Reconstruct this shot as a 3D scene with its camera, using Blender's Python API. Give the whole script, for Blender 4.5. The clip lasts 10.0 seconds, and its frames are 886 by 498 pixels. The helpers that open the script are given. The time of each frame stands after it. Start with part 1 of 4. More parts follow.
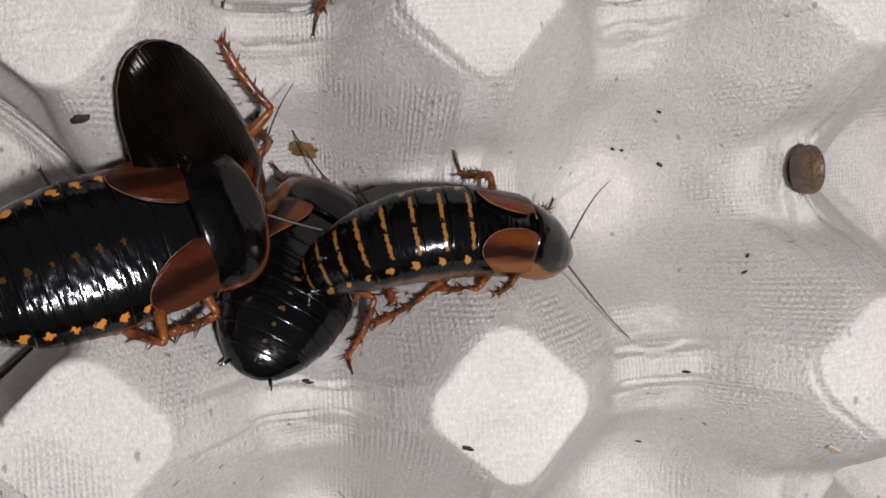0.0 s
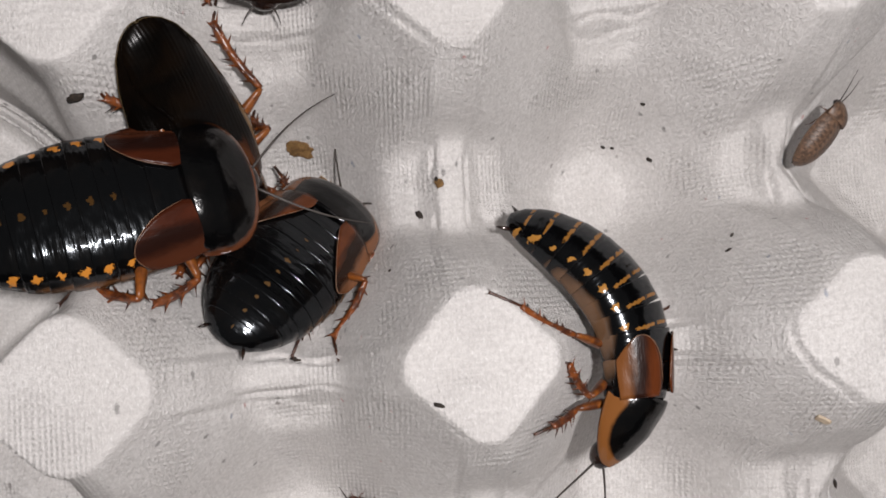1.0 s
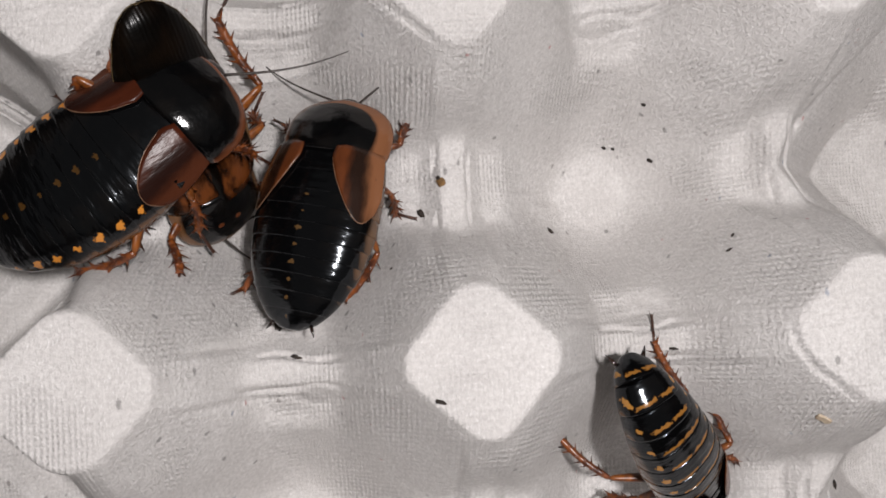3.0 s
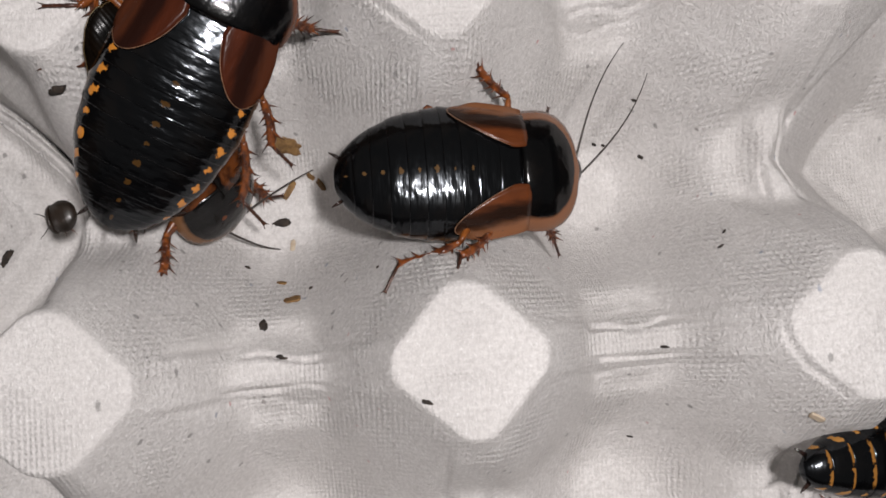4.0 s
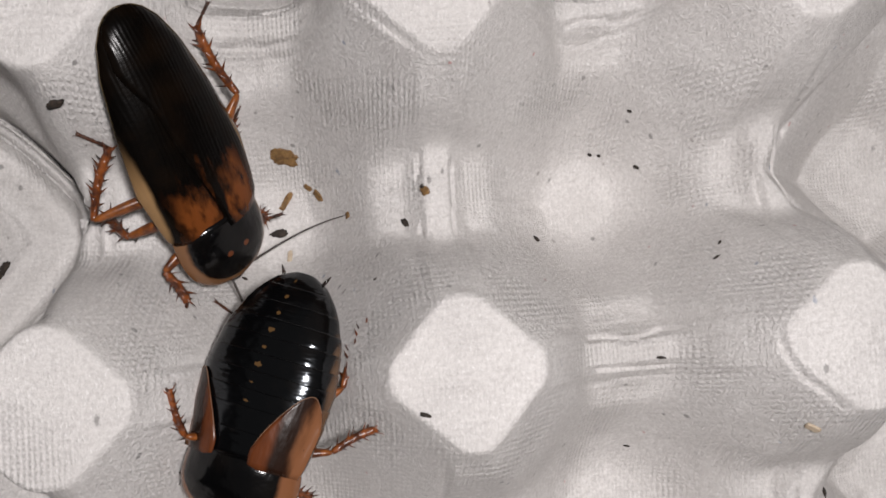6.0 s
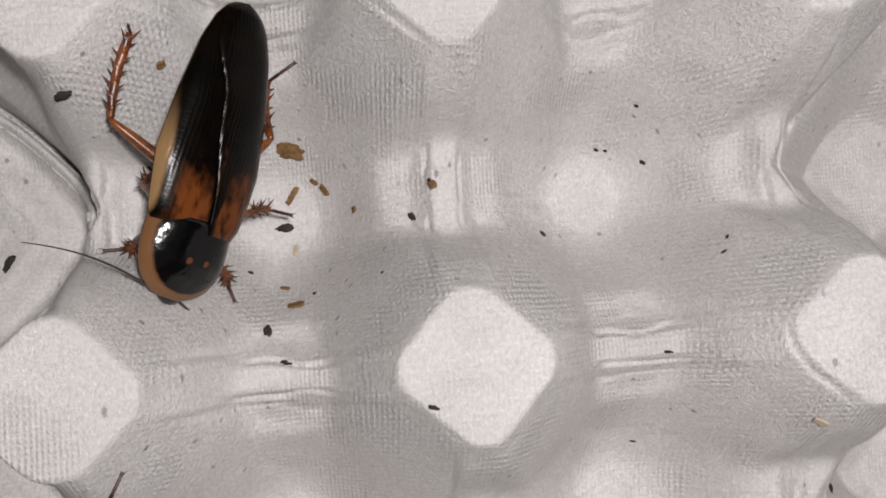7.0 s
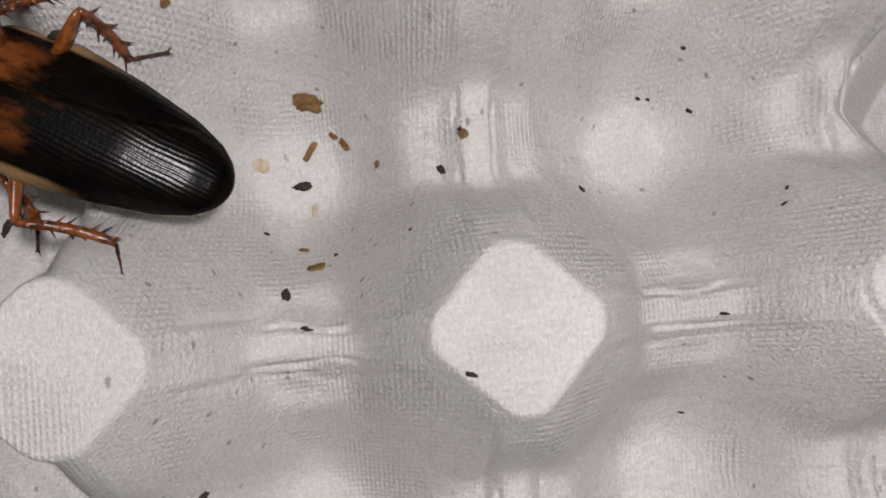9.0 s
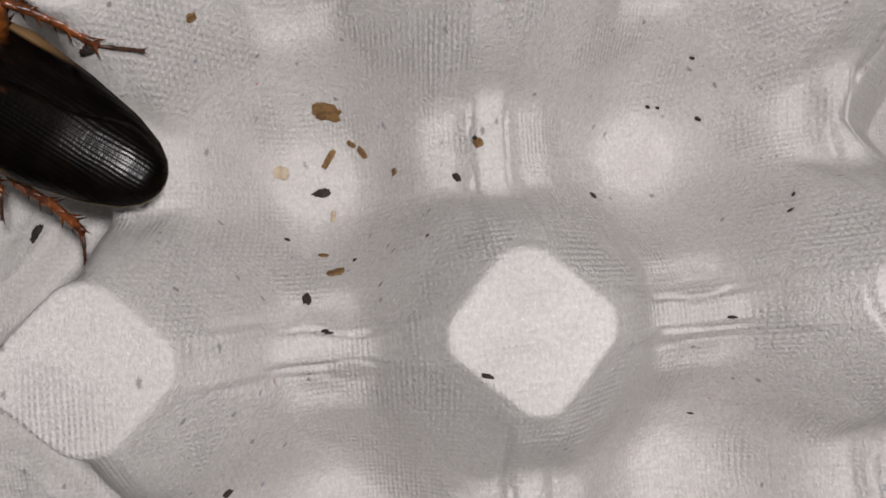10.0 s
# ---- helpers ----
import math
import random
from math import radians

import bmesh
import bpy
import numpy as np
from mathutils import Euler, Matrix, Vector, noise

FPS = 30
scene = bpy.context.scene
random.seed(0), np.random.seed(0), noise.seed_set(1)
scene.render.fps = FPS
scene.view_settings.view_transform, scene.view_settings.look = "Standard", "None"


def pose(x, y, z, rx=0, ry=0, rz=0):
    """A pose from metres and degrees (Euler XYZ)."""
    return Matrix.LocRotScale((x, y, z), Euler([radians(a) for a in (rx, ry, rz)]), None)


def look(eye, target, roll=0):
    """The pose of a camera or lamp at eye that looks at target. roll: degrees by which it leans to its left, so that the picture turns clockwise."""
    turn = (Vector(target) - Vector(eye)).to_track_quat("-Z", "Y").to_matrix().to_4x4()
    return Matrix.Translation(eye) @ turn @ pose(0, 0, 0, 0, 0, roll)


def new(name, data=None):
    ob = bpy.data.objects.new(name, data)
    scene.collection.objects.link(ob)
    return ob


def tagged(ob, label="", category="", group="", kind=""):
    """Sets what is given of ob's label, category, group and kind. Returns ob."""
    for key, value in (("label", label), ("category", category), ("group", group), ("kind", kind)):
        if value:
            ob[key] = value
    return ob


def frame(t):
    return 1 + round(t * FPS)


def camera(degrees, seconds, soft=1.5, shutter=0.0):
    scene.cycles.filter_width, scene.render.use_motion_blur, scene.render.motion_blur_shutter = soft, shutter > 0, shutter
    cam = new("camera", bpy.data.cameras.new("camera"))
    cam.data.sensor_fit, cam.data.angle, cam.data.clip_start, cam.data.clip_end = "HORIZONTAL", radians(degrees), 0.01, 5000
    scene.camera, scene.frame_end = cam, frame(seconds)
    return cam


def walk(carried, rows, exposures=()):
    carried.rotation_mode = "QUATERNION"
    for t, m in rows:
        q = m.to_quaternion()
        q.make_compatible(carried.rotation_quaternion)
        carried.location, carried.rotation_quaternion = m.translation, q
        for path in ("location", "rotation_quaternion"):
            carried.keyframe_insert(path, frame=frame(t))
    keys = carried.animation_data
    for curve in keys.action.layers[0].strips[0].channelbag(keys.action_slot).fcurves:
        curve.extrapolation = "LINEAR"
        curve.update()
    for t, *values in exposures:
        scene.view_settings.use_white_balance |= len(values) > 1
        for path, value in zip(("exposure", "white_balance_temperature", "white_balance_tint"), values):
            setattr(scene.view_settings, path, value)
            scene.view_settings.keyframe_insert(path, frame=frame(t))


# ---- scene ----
# ---- camera and its path ----
cam = camera(49.87, 10.0, soft=1.7)
PATH = [
    (0, -0.02264, 0.02289, 0.15280, -1.540, -8.476, -3.881),
    (0.5, -0.02288, 0.02238, 0.15306, -1.117, -8.633, -3.902),
    (0.8, -0.02288, 0.02238, 0.15306, -1.117, -8.633, -3.902),
    (0.9, -0.01289, 0.00551, 0.15714, 4.745, -4.351, -4.771),
    (1, -0.01289, 0.00551, 0.15714, 4.745, -4.351, -4.771),
    (1.5, -0.01346, 0.00556, 0.15687, 4.752, -4.329, -4.547),
    (2, -0.01383, 0.00468, 0.15730, 4.966, -4.496, -4.491),
    (2.5, -0.01420, 0.00459, 0.15782, 5.082, -4.558, -4.480),
    (4, -0.01237, 0.00394, 0.15524, 5.279, -4.794, -4.830),
    (4.5, -0.01287, 0.00477, 0.15556, 5.301, -4.947, -4.915),
    (5, -0.01339, 0.00380, 0.15580, 5.338, -5.144, -4.873),
    (5.5, -0.01255, 0.00522, 0.15578, 5.377, -5.141, -5.015),
    (7, -0.01392, 0.00421, 0.15532, 5.538, -5.220, -4.897),
    (7.5, -0.01420, 0.00247, 0.15212, 4.867, -4.897, -4.721),
    (8, -0.01237, 0.00476, 0.14803, 4.205, -4.175, -4.918),
    (8.5, -0.01427, 0.00289, 0.14347, 4.304, -4.273, -5.282),
    (9, -0.01544, 0.00232, 0.14399, 4.373, -4.318, -5.419),
    (9.5, -0.01595, 0.00284, 0.14602, 4.384, -4.086, -5.433),
    (10, -0.01647, 0.00267, 0.14776, 4.444, -3.732, -5.410),
]
walk(cam, [(t, pose(x, y, z, rx, ry, rz)) for t, x, y, z, rx, ry, rz in PATH], [(0.0, 0.0), (5.7, 0.0), (7.0, -0.08), (9.0, -0.21), (10.0, -0.25)])

# ---- light: a phone's small white lamp beside the lens, and a dim room ----
world = bpy.data.worlds.new("dim_room")
scene.world = world
world.use_nodes = True
world.node_tree.nodes["Background"].inputs[0].default_value = (1.0, 0.97, 0.93, 1)
world.node_tree.nodes["Background"].inputs[1].default_value = 0.08
lamp = new("phone_lamp", bpy.data.lights.new("phone_lamp", "AREA"))
lamp.data.shape, lamp.data.size, lamp.data.energy, lamp.data.color = "DISK", 0.014, 0.625, (1.0, 0.955, 0.955)
lamp.matrix_world = look((0.012, 0.005, 0.240), (0.0, 0.0, 0.0))

MM = 0.001
PITCH, TOP = 0.048, 0.046     # egg tray: spacing of its posts, height of their tops


# ---- materials ----
def nodes_of(name, rough=0.5, coat=0.0, specular=0.5):
    m = bpy.data.materials.new(name)
    m.use_nodes = True
    b = m.node_tree.nodes["Principled BSDF"]
    b.inputs["Roughness"].default_value = rough
    b.inputs["Coat Weight"].default_value = coat
    b.inputs["Coat Roughness"].default_value = 0.12
    b.inputs["Specular IOR Level"].default_value = specular
    return m, m.node_tree, b


def link(nt, a, b):
    nt.links.new(a, b)


def maths(nt, op, a, b=None, c=None):
    n = nt.nodes.new("ShaderNodeMath")
    n.operation = op
    for i, v in enumerate((a, b, c)):
        if v is None:
            continue
        if isinstance(v, (int, float)):
            n.inputs[i].default_value = v
        else:
            link(nt, v, n.inputs[i])
    return n.outputs[0]


def step(nt, value, lo, hi):
    n = nt.nodes.new("ShaderNodeMapRange")
    n.interpolation_type = "SMOOTHSTEP"
    link(nt, value, n.inputs[0])
    n.inputs[1].default_value, n.inputs[2].default_value = lo, hi
    return n.outputs[0]


def mix(nt, fac, a, b):
    n = nt.nodes.new("ShaderNodeMix")
    n.data_type = "RGBA"
    link(nt, fac, n.inputs[0])
    for sock, v in ((n.inputs[6], a), (n.inputs[7], b)):
        if isinstance(v, tuple):
            sock.default_value = (*v, 1)
        else:
            link(nt, v, sock)
    return n.outputs[2]


def coords(nt, kind="Object"):
    return nt.nodes.new("ShaderNodeTexCoord").outputs[kind]


def axes(nt, co):
    n = nt.nodes.new("ShaderNodeSeparateXYZ")
    link(nt, co, n.inputs[0])
    return n.outputs


def scaled(nt, co, s, turn=(0, 0, 0)):
    n = nt.nodes.new("ShaderNodeMapping")
    n.inputs[3].default_value = s
    n.inputs[2].default_value = [radians(a) for a in turn]
    link(nt, co, n.inputs[0])
    return n.outputs[0]


def noise_tex(nt, co, scale, detail=4.0, rough=0.55):
    n = nt.nodes.new("ShaderNodeTexNoise")
    link(nt, co, n.inputs["Vector"])
    n.inputs["Scale"].default_value, n.inputs["Detail"].default_value, n.inputs["Roughness"].default_value = scale, detail, rough
    return n.outputs["Fac"]


def cells(nt, co, scale):
    n = nt.nodes.new("ShaderNodeTexVoronoi")
    link(nt, co, n.inputs["Vector"])
    n.inputs["Scale"].default_value = scale
    return n.outputs


def wave(nt, co, scale, distortion=1.0, along="X"):
    n = nt.nodes.new("ShaderNodeTexWave")
    n.bands_direction = along
    link(nt, co, n.inputs["Vector"])
    n.inputs["Scale"].default_value, n.inputs["Distortion"].default_value = scale, distortion
    n.inputs["Detail Scale"].default_value = 0.6
    return n.outputs["Fac"]


def relief(nt, b, height, strength, distance, before=None):
    n = nt.nodes.new("ShaderNodeBump")
    n.inputs["Strength"].default_value, n.inputs["Distance"].default_value = strength, distance
    link(nt, height, n.inputs["Height"])
    if before is not None:
        link(nt, before, n.inputs["Normal"])
    link(nt, n.outputs[0], b.inputs["Normal"])
    return n.outputs[0]


def pulp_material():
    m, nt, b = nodes_of("grey_paper_pulp", 0.62, 0.0, 0.45)
    co = coords(nt)
    big = noise_tex(nt, co, 60, 3)
    fine = noise_tex(nt, co, 1500, 6, 0.75)
    fibre = noise_tex(nt, scaled(nt, co, (1, 0.45, 0.7), (0, 0, 25)), 3600, 3, 0.7)
    col = mix(nt, step(nt, big, 0.35, 0.7), (0.578, 0.556, 0.538), (0.662, 0.641, 0.625))
    col = mix(nt, step(nt, fine, 0.32, 0.66), (0.478, 0.458, 0.444), col)
    col = mix(nt, maths(nt, "MULTIPLY", step(nt, fibre, 0.56, 0.72), 0.55), col, (0.80, 0.79, 0.785))
    col = mix(nt, maths(nt, "MULTIPLY", step(nt, fibre, 0.42, 0.28), 0.5), col, (0.36, 0.35, 0.345))
    # flecks of printed paper
    for scale, limit, tint in ((420, 0.10, (0.10, 0.095, 0.09)), (230, 0.045, (0.09, 0.07, 0.06)), (260, 0.05, (0.16, 0.20, 0.28)), (310, 0.045, (0.42, 0.13, 0.12))):
        v = cells(nt, scaled(nt, co, (1, 0.6, 1), (20, 40, scale)), scale)
        rare = step(nt, axes(nt, v["Color"])[0], 0.86, 0.87)
        ragged = maths(nt, "ADD", v["Distance"], maths(nt, "MULTIPLY", maths(nt, "SUBTRACT", fine, 0.5), 0.3))
        spot = maths(nt, "MULTIPLY", rare, step(nt, ragged, limit * 1.9, limit))
        col = mix(nt, maths(nt, "MULTIPLY", spot, 0.6), col, tint)
    # fibres that catch the lamp
    link(nt, maths(nt, "SUBTRACT", 0.72, maths(nt, "MULTIPLY", step(nt, fibre, 0.5, 0.7), 0.38)), b.inputs["Roughness"])
    # the forming mesh: a woven wire cloth pressed into the pulp, its warp or its weft showing more from place to place
    warp = wave(nt, scaled(nt, co, (1, 0.10, 0.2), (0, 0, 8)), 500, 3.4)
    weft = wave(nt, scaled(nt, co, (0.10, 1, 0.25), (0, 0, -4)), 450, 3.4, "Y")
    warp, weft = maths(nt, "MULTIPLY", warp, maths(nt, "ADD", fine, 0.4)), maths(nt, "MULTIPLY", weft, maths(nt, "ADD", fine, 0.4))
    which = step(nt, noise_tex(nt, co, 42, 1), 0.40, 0.60)
    cloth = maths(nt, "ADD", maths(nt, "MULTIPLY", warp, maths(nt, "ADD", 0.25, which)), maths(nt, "MULTIPLY", weft, maths(nt, "SUBTRACT", 1.1, which)))
    cloth = maths(nt, "ADD", maths(nt, "MULTIPLY", cloth, 0.45), maths(nt, "MULTIPLY", maths(nt, "MULTIPLY", warp, weft), 1.9))
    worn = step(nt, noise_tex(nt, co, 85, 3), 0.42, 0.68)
    # shade in the weave's hollows, put into the colour so its beads always show
    hollow_shade = maths(nt, "MULTIPLY", step(nt, cloth, 0.55, 0.15), maths(nt, "ADD", 0.10, maths(nt, "MULTIPLY", worn, 0.30)))
    link(nt, mix(nt, hollow_shade, col, (0.40, 0.385, 0.375)), b.inputs["Base Color"])
    h = maths(nt, "ADD", maths(nt, "MULTIPLY", maths(nt, "MULTIPLY", cloth, worn), 0.41), maths(nt, "ADD", maths(nt, "MULTIPLY", fine, 1.05), maths(nt, "MULTIPLY", fibre, 0.85)))
    first = relief(nt, b, h, 0.8, 0.0003)
    relief(nt, b, noise_tex(nt, co, 210, 4, 0.6), 0.30, 0.0005, first)
    return m


def plain(name, base, other, scale, rough=0.7, coat=0.0, bump=0.3, depth=0.0002):
    m, nt, b = nodes_of(name, rough, coat)
    co = coords(nt)
    f = noise_tex(nt, co, scale, 5, 0.6)
    link(nt, mix(nt, step(nt, f, 0.35, 0.65), base, other), b.inputs["Base Color"])
    relief(nt, b, f, bump, depth)
    return m


BLACK, SOOT = (0.0012, 0.0012, 0.0014), (0.003, 0.0024, 0.0022)


def segment_material(name, kind):
    """Glossy black plates: kind 'spots' has amber spots at the sides, 'stripes' also an amber bar along the front edge."""
    m, nt, b = nodes_of(name, 0.13, 0.0, 0.55)
    b.inputs["Specular Tint"].default_value = (0.86, 0.93, 1.0, 1)
    g = axes(nt, coords(nt, "Generated"))
    co = coords(nt)
    side = maths(nt, "ABSOLUTE", maths(nt, "SUBTRACT", maths(nt, "MULTIPLY", g[1], 2.0), 1.0))
    chance = nt.nodes.new("ShaderNodeObjectInfo").outputs["Random"]
    rag = maths(nt, "MULTIPLY", maths(nt, "SUBTRACT", noise_tex(nt, co, 1700, 4), 0.5), 2.7)
    rag = maths(nt, "ADD", rag, maths(nt, "MULTIPLY", maths(nt, "SUBTRACT", chance, 0.35), 0.5))

    def spot(y0, x0, ry, rx):
        dy = maths(nt, "DIVIDE", maths(nt, "SUBTRACT", side, y0), ry)
        dx = maths(nt, "DIVIDE", maths(nt, "SUBTRACT", g[0], x0), rx)
        d = maths(nt, "ADD", maths(nt, "SQRT", maths(nt, "ADD", maths(nt, "MULTIPLY", dy, dy), maths(nt, "MULTIPLY", dx, dx))), rag)
        return step(nt, d, 1.05, 0.85)

    col = mix(nt, step(nt, noise_tex(nt, co, 300, 3), 0.4, 0.7), BLACK, SOOT)
    if kind == "stripes":
        bar = maths(nt, "MULTIPLY", step(nt, maths(nt, "ADD", g[0], maths(nt, "MULTIPLY", rag, 0.10)), 0.69, 0.72), step(nt, maths(nt, "ADD", side, maths(nt, "MULTIPLY", rag, 0.2)), 0.68, 0.60))
        bar = maths(nt, "MULTIPLY", bar, step(nt, maths(nt, "ADD", g[0], maths(nt, "MULTIPLY", rag, 0.08)), 0.85, 0.82))
        bar = maths(nt, "MULTIPLY", bar, step(nt, maths(nt, "ADD", side, maths(nt, "MULTIPLY", rag, 0.2)), 0.03, 0.10))
        col = mix(nt, maths(nt, "MULTIPLY", bar, 0.85), col, (0.24, 0.105, 0.022))
        col = mix(nt, spot(0.80, 0.55, 0.065, 0.16), col, (0.30, 0.14, 0.03))
    elif kind == "spots":
        col = mix(nt, spot(0.84, 0.5, 0.050, 0.17), col, (0.44, 0.17, 0.026))
        col = mix(nt, maths(nt, "MULTIPLY", spot(0.0, 0.5, 0.046, 0.11), 0.17), col, (0.24, 0.11, 0.02))
    elif kind == "faint":
        col = mix(nt, maths(nt, "MULTIPLY", spot(0.0, 0.5, 0.045, 0.10), 0.28), col, (0.26, 0.14, 0.05))
    # dull rim along the sides
    col = mix(nt, step(nt, side, 0.93, 0.985), col, (0.10, 0.055, 0.03) if kind != "spots" else (0.11, 0.05, 0.02))
    link(nt, col, b.inputs["Base Color"])
    # fine creases across each plate, and shallow dents
    wrinkle = noise_tex(nt, scaled(nt, co, (1, 0.16, 0.16)), 1700, 3)
    dimple = noise_tex(nt, scaled(nt, co, (1, 0.5, 0.5)), 460, 2)
    relief(nt, b, maths(nt, "ADD", maths(nt, "MULTIPLY", wrinkle, 0.28), dimple), 0.95 if kind == "spots" else 0.55, 0.00036)
    return m


def shield_material(name, rim, rim_at, eyes=False):
    """Pronotum: black middle, paler rim round the front and sides."""
    m, nt, b = nodes_of(name, 0.15, 0.0, 0.42)
    g = axes(nt, coords(nt, "Generated"))
    co = coords(nt)
    dx = maths(nt, "DIVIDE", maths(nt, "SUBTRACT", g[0], 0.40), 0.60)
    dx = maths(nt, "MAXIMUM", dx, maths(nt, "MULTIPLY", dx, 0.35))
    dy = maths(nt, "DIVIDE", maths(nt, "SUBTRACT", g[1], 0.5), 0.5)
    e = maths(nt, "SQRT", maths(nt, "ADD", maths(nt, "MULTIPLY", dx, dx), maths(nt, "MULTIPLY", dy, dy)))
    e = maths(nt, "ADD", e, maths(nt, "MULTIPLY", maths(nt, "SUBTRACT", noise_tex(nt, co, 260, 3), 0.5), 0.12))
    front = step(nt, g[0], 0.01, 0.07)
    col = mix(nt, step(nt, noise_tex(nt, co, 300, 3), 0.4, 0.7), BLACK, SOOT)
    if eyes:
        for sy in (0.40, 0.60):
            ax = maths(nt, "DIVIDE", maths(nt, "SUBTRACT", g[0], 0.50), 0.045)
            ay = maths(nt, "DIVIDE", maths(nt, "SUBTRACT", g[1], sy), 0.035)
            d = maths(nt, "SQRT", maths(nt, "ADD", maths(nt, "MULTIPLY", ax, ax), maths(nt, "MULTIPLY", ay, ay)))
            col = mix(nt, step(nt, d, 1.2, 0.6), col, (0.10, 0.03, 0.012))
    col = mix(nt, maths(nt, "MULTIPLY", step(nt, e, rim_at, rim_at + 0.07), front), col, rim)
    link(nt, col, b.inputs["Base Color"])
    relief(nt, b, maths(nt, "ADD", noise_tex(nt, co, 420, 2), maths(nt, "MULTIPLY", noise_tex(nt, co, 1500, 3), 0.4)), 0.38, 0.00025)
    return m


def pad_material(name, base, streak, margin, width, gloss=0.05):
    """Wing stub: coloured middle, dark streak, and a margin along the outer edge."""
    m, nt, b = nodes_of(name, 0.27, 0.0, gloss)
    co = coords(nt)
    o = axes(nt, co)
    f = noise_tex(nt, scaled(nt, co, (0.35, 1, 1)), 420, 4)
    out = maths(nt, "DIVIDE", maths(nt, "ABSOLUTE", o[1]), 0.5 * width)
    # the streak runs slantwise, nearer the outer edge behind
    out = maths(nt, "ADD", out, maths(nt, "MULTIPLY", o[0], 14.0))
    out = maths(nt, "ADD", out, maths(nt, "MULTIPLY", maths(nt, "SUBTRACT", f, 0.5), 0.3))
    col = mix(nt, step(nt, f, 0.3, 0.7), base, tuple(v * 0.6 for v in base))
    col = mix(nt, maths(nt, "MULTIPLY", step(nt, out, 0.50, 0.66), 0.9), col, streak)
    col = mix(nt, step(nt, out, 0.76, 0.9), col, margin)
    link(nt, col, b.inputs["Base Color"])
    grain = noise_tex(nt, scaled(nt, co, (0.2, 1, 1)), 1100, 3)
    relief(nt, b, maths(nt, "ADD", maths(nt, "MULTIPLY", grain, 0.5), f), 0.7, 0.0002)
    return m


def tegmen_material(name, length):
    """Long wing: amber at the shoulder, pale outer border, nearly black behind, veined."""
    m, nt, b = nodes_of(name, 0.25, 0.0, 0.12)
    co = coords(nt)
    o = axes(nt, co)
    x = maths(nt, "DIVIDE", o[0], length)
    rag = maths(nt, "SUBTRACT", noise_tex(nt, scaled(nt, co, (0.4, 1, 1)), 380, 4), 0.5)
    outer = maths(nt, "ABSOLUTE", o[1])
    wide = maths(nt, "DIVIDE", outer, 0.0086)
    col = mix(nt, step(nt, noise_tex(nt, co, 200, 3), 0.4, 0.7), (0.0014, 0.0011, 0.0009), (0.004, 0.0023, 0.0013))
    amber = maths(nt, "MULTIPLY", step(nt, maths(nt, "ADD", x, maths(nt, "MULTIPLY", rag, 0.4)), -0.09, 0.05), step(nt, maths(nt, "ADD", wide, maths(nt, "MULTIPLY", rag, 0.7)), 0.82, 0.50))
    amber = maths(nt, "MULTIPLY", amber, step(nt, maths(nt, "ADD", wide, maths(nt, "MULTIPLY", rag, 0.3)), 0.03, 0.12))
    mottle = noise_tex(nt, scaled(nt, co, (0.5, 1, 1)), 650, 4)
    col = mix(nt, maths(nt, "MULTIPLY", amber, step(nt, mottle, 0.25, 0.55)), col, (0.115, 0.033, 0.008))
    edge = maths(nt, "MULTIPLY", step(nt, maths(nt, "ADD", wide, maths(nt, "MULTIPLY", rag, 0.1)), 0.79, 0.86), step(nt, x, -0.30, -0.05))
    col = mix(nt, edge, col, (0.21, 0.125, 0.058))
    link(nt, col, b.inputs["Base Color"])
    veins = wave(nt, scaled(nt, co, (0.30, 1, 0.2), (0, 0, 12)), 560, 7.0, "Y")
    cross = noise_tex(nt, scaled(nt, co, (1, 0.5, 0.5)), 1900, 3)
    relief(nt, b, maths(nt, "ADD", maths(nt, "MULTIPLY", veins, maths(nt, "ADD", 0.10, maths(nt, "MULTIPLY", step(nt, x, 0.04, -0.12), 0.22))), maths(nt, "ADD", maths(nt, "MULTIPLY", rag, 0.9), maths(nt, "MULTIPLY", cross, 0.5))), 0.34, 0.00016)
    return m


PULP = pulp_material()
LEG = plain("amber_leg", (0.20, 0.060, 0.010), (0.06, 0.016, 0.005), 700, 0.34, 0.0)
SHIN = plain("brown_spiny_shin", (0.17, 0.046, 0.009), (0.04, 0.011, 0.005), 900, 0.34, 0.0)
TOE = plain("dark_brown_foot", (0.07, 0.022, 0.009), (0.025, 0.010, 0.006), 900, 0.4, 0.0)
EDGE = plain("pale_edge", (0.22, 0.12, 0.07), (0.10, 0.05, 0.028), 900, 0.35)
LEG_DARK = plain("dark_brown_leg", (0.12, 0.035, 0.014), (0.05, 0.015, 0.008), 500, 0.3, 0.3)
FEELER = plain("grey_brown_feeler", (0.05, 0.04, 0.034), (0.02, 0.016, 0.014), 2500, 0.45)
WING_EDGE = plain("olive_wing_edge", (0.10, 0.07, 0.025), (0.05, 0.03, 0.012), 900, 0.4)
FACE = plain("dark_face", (0.02, 0.009, 0.006), (0.006, 0.004, 0.004), 500, 0.18, 0.5)
BELLY = plain("amber_belly", (0.14, 0.055, 0.02), (0.045, 0.018, 0.009), 400, 0.4)
FRASS = plain("dark_frass", (0.010, 0.007, 0.005), (0.03, 0.019, 0.012), 1800, 0.8, 0.0, 0.8, 0.0004)
CRUMB = plain("brown_crumb", (0.105, 0.054, 0.016), (0.20, 0.11, 0.036), 1200, 0.75, 0.0, 0.8, 0.0004)
SMUDGE = plain("pale_crumb", (0.36, 0.28, 0.20), (0.44, 0.37, 0.28), 900, 0.8)
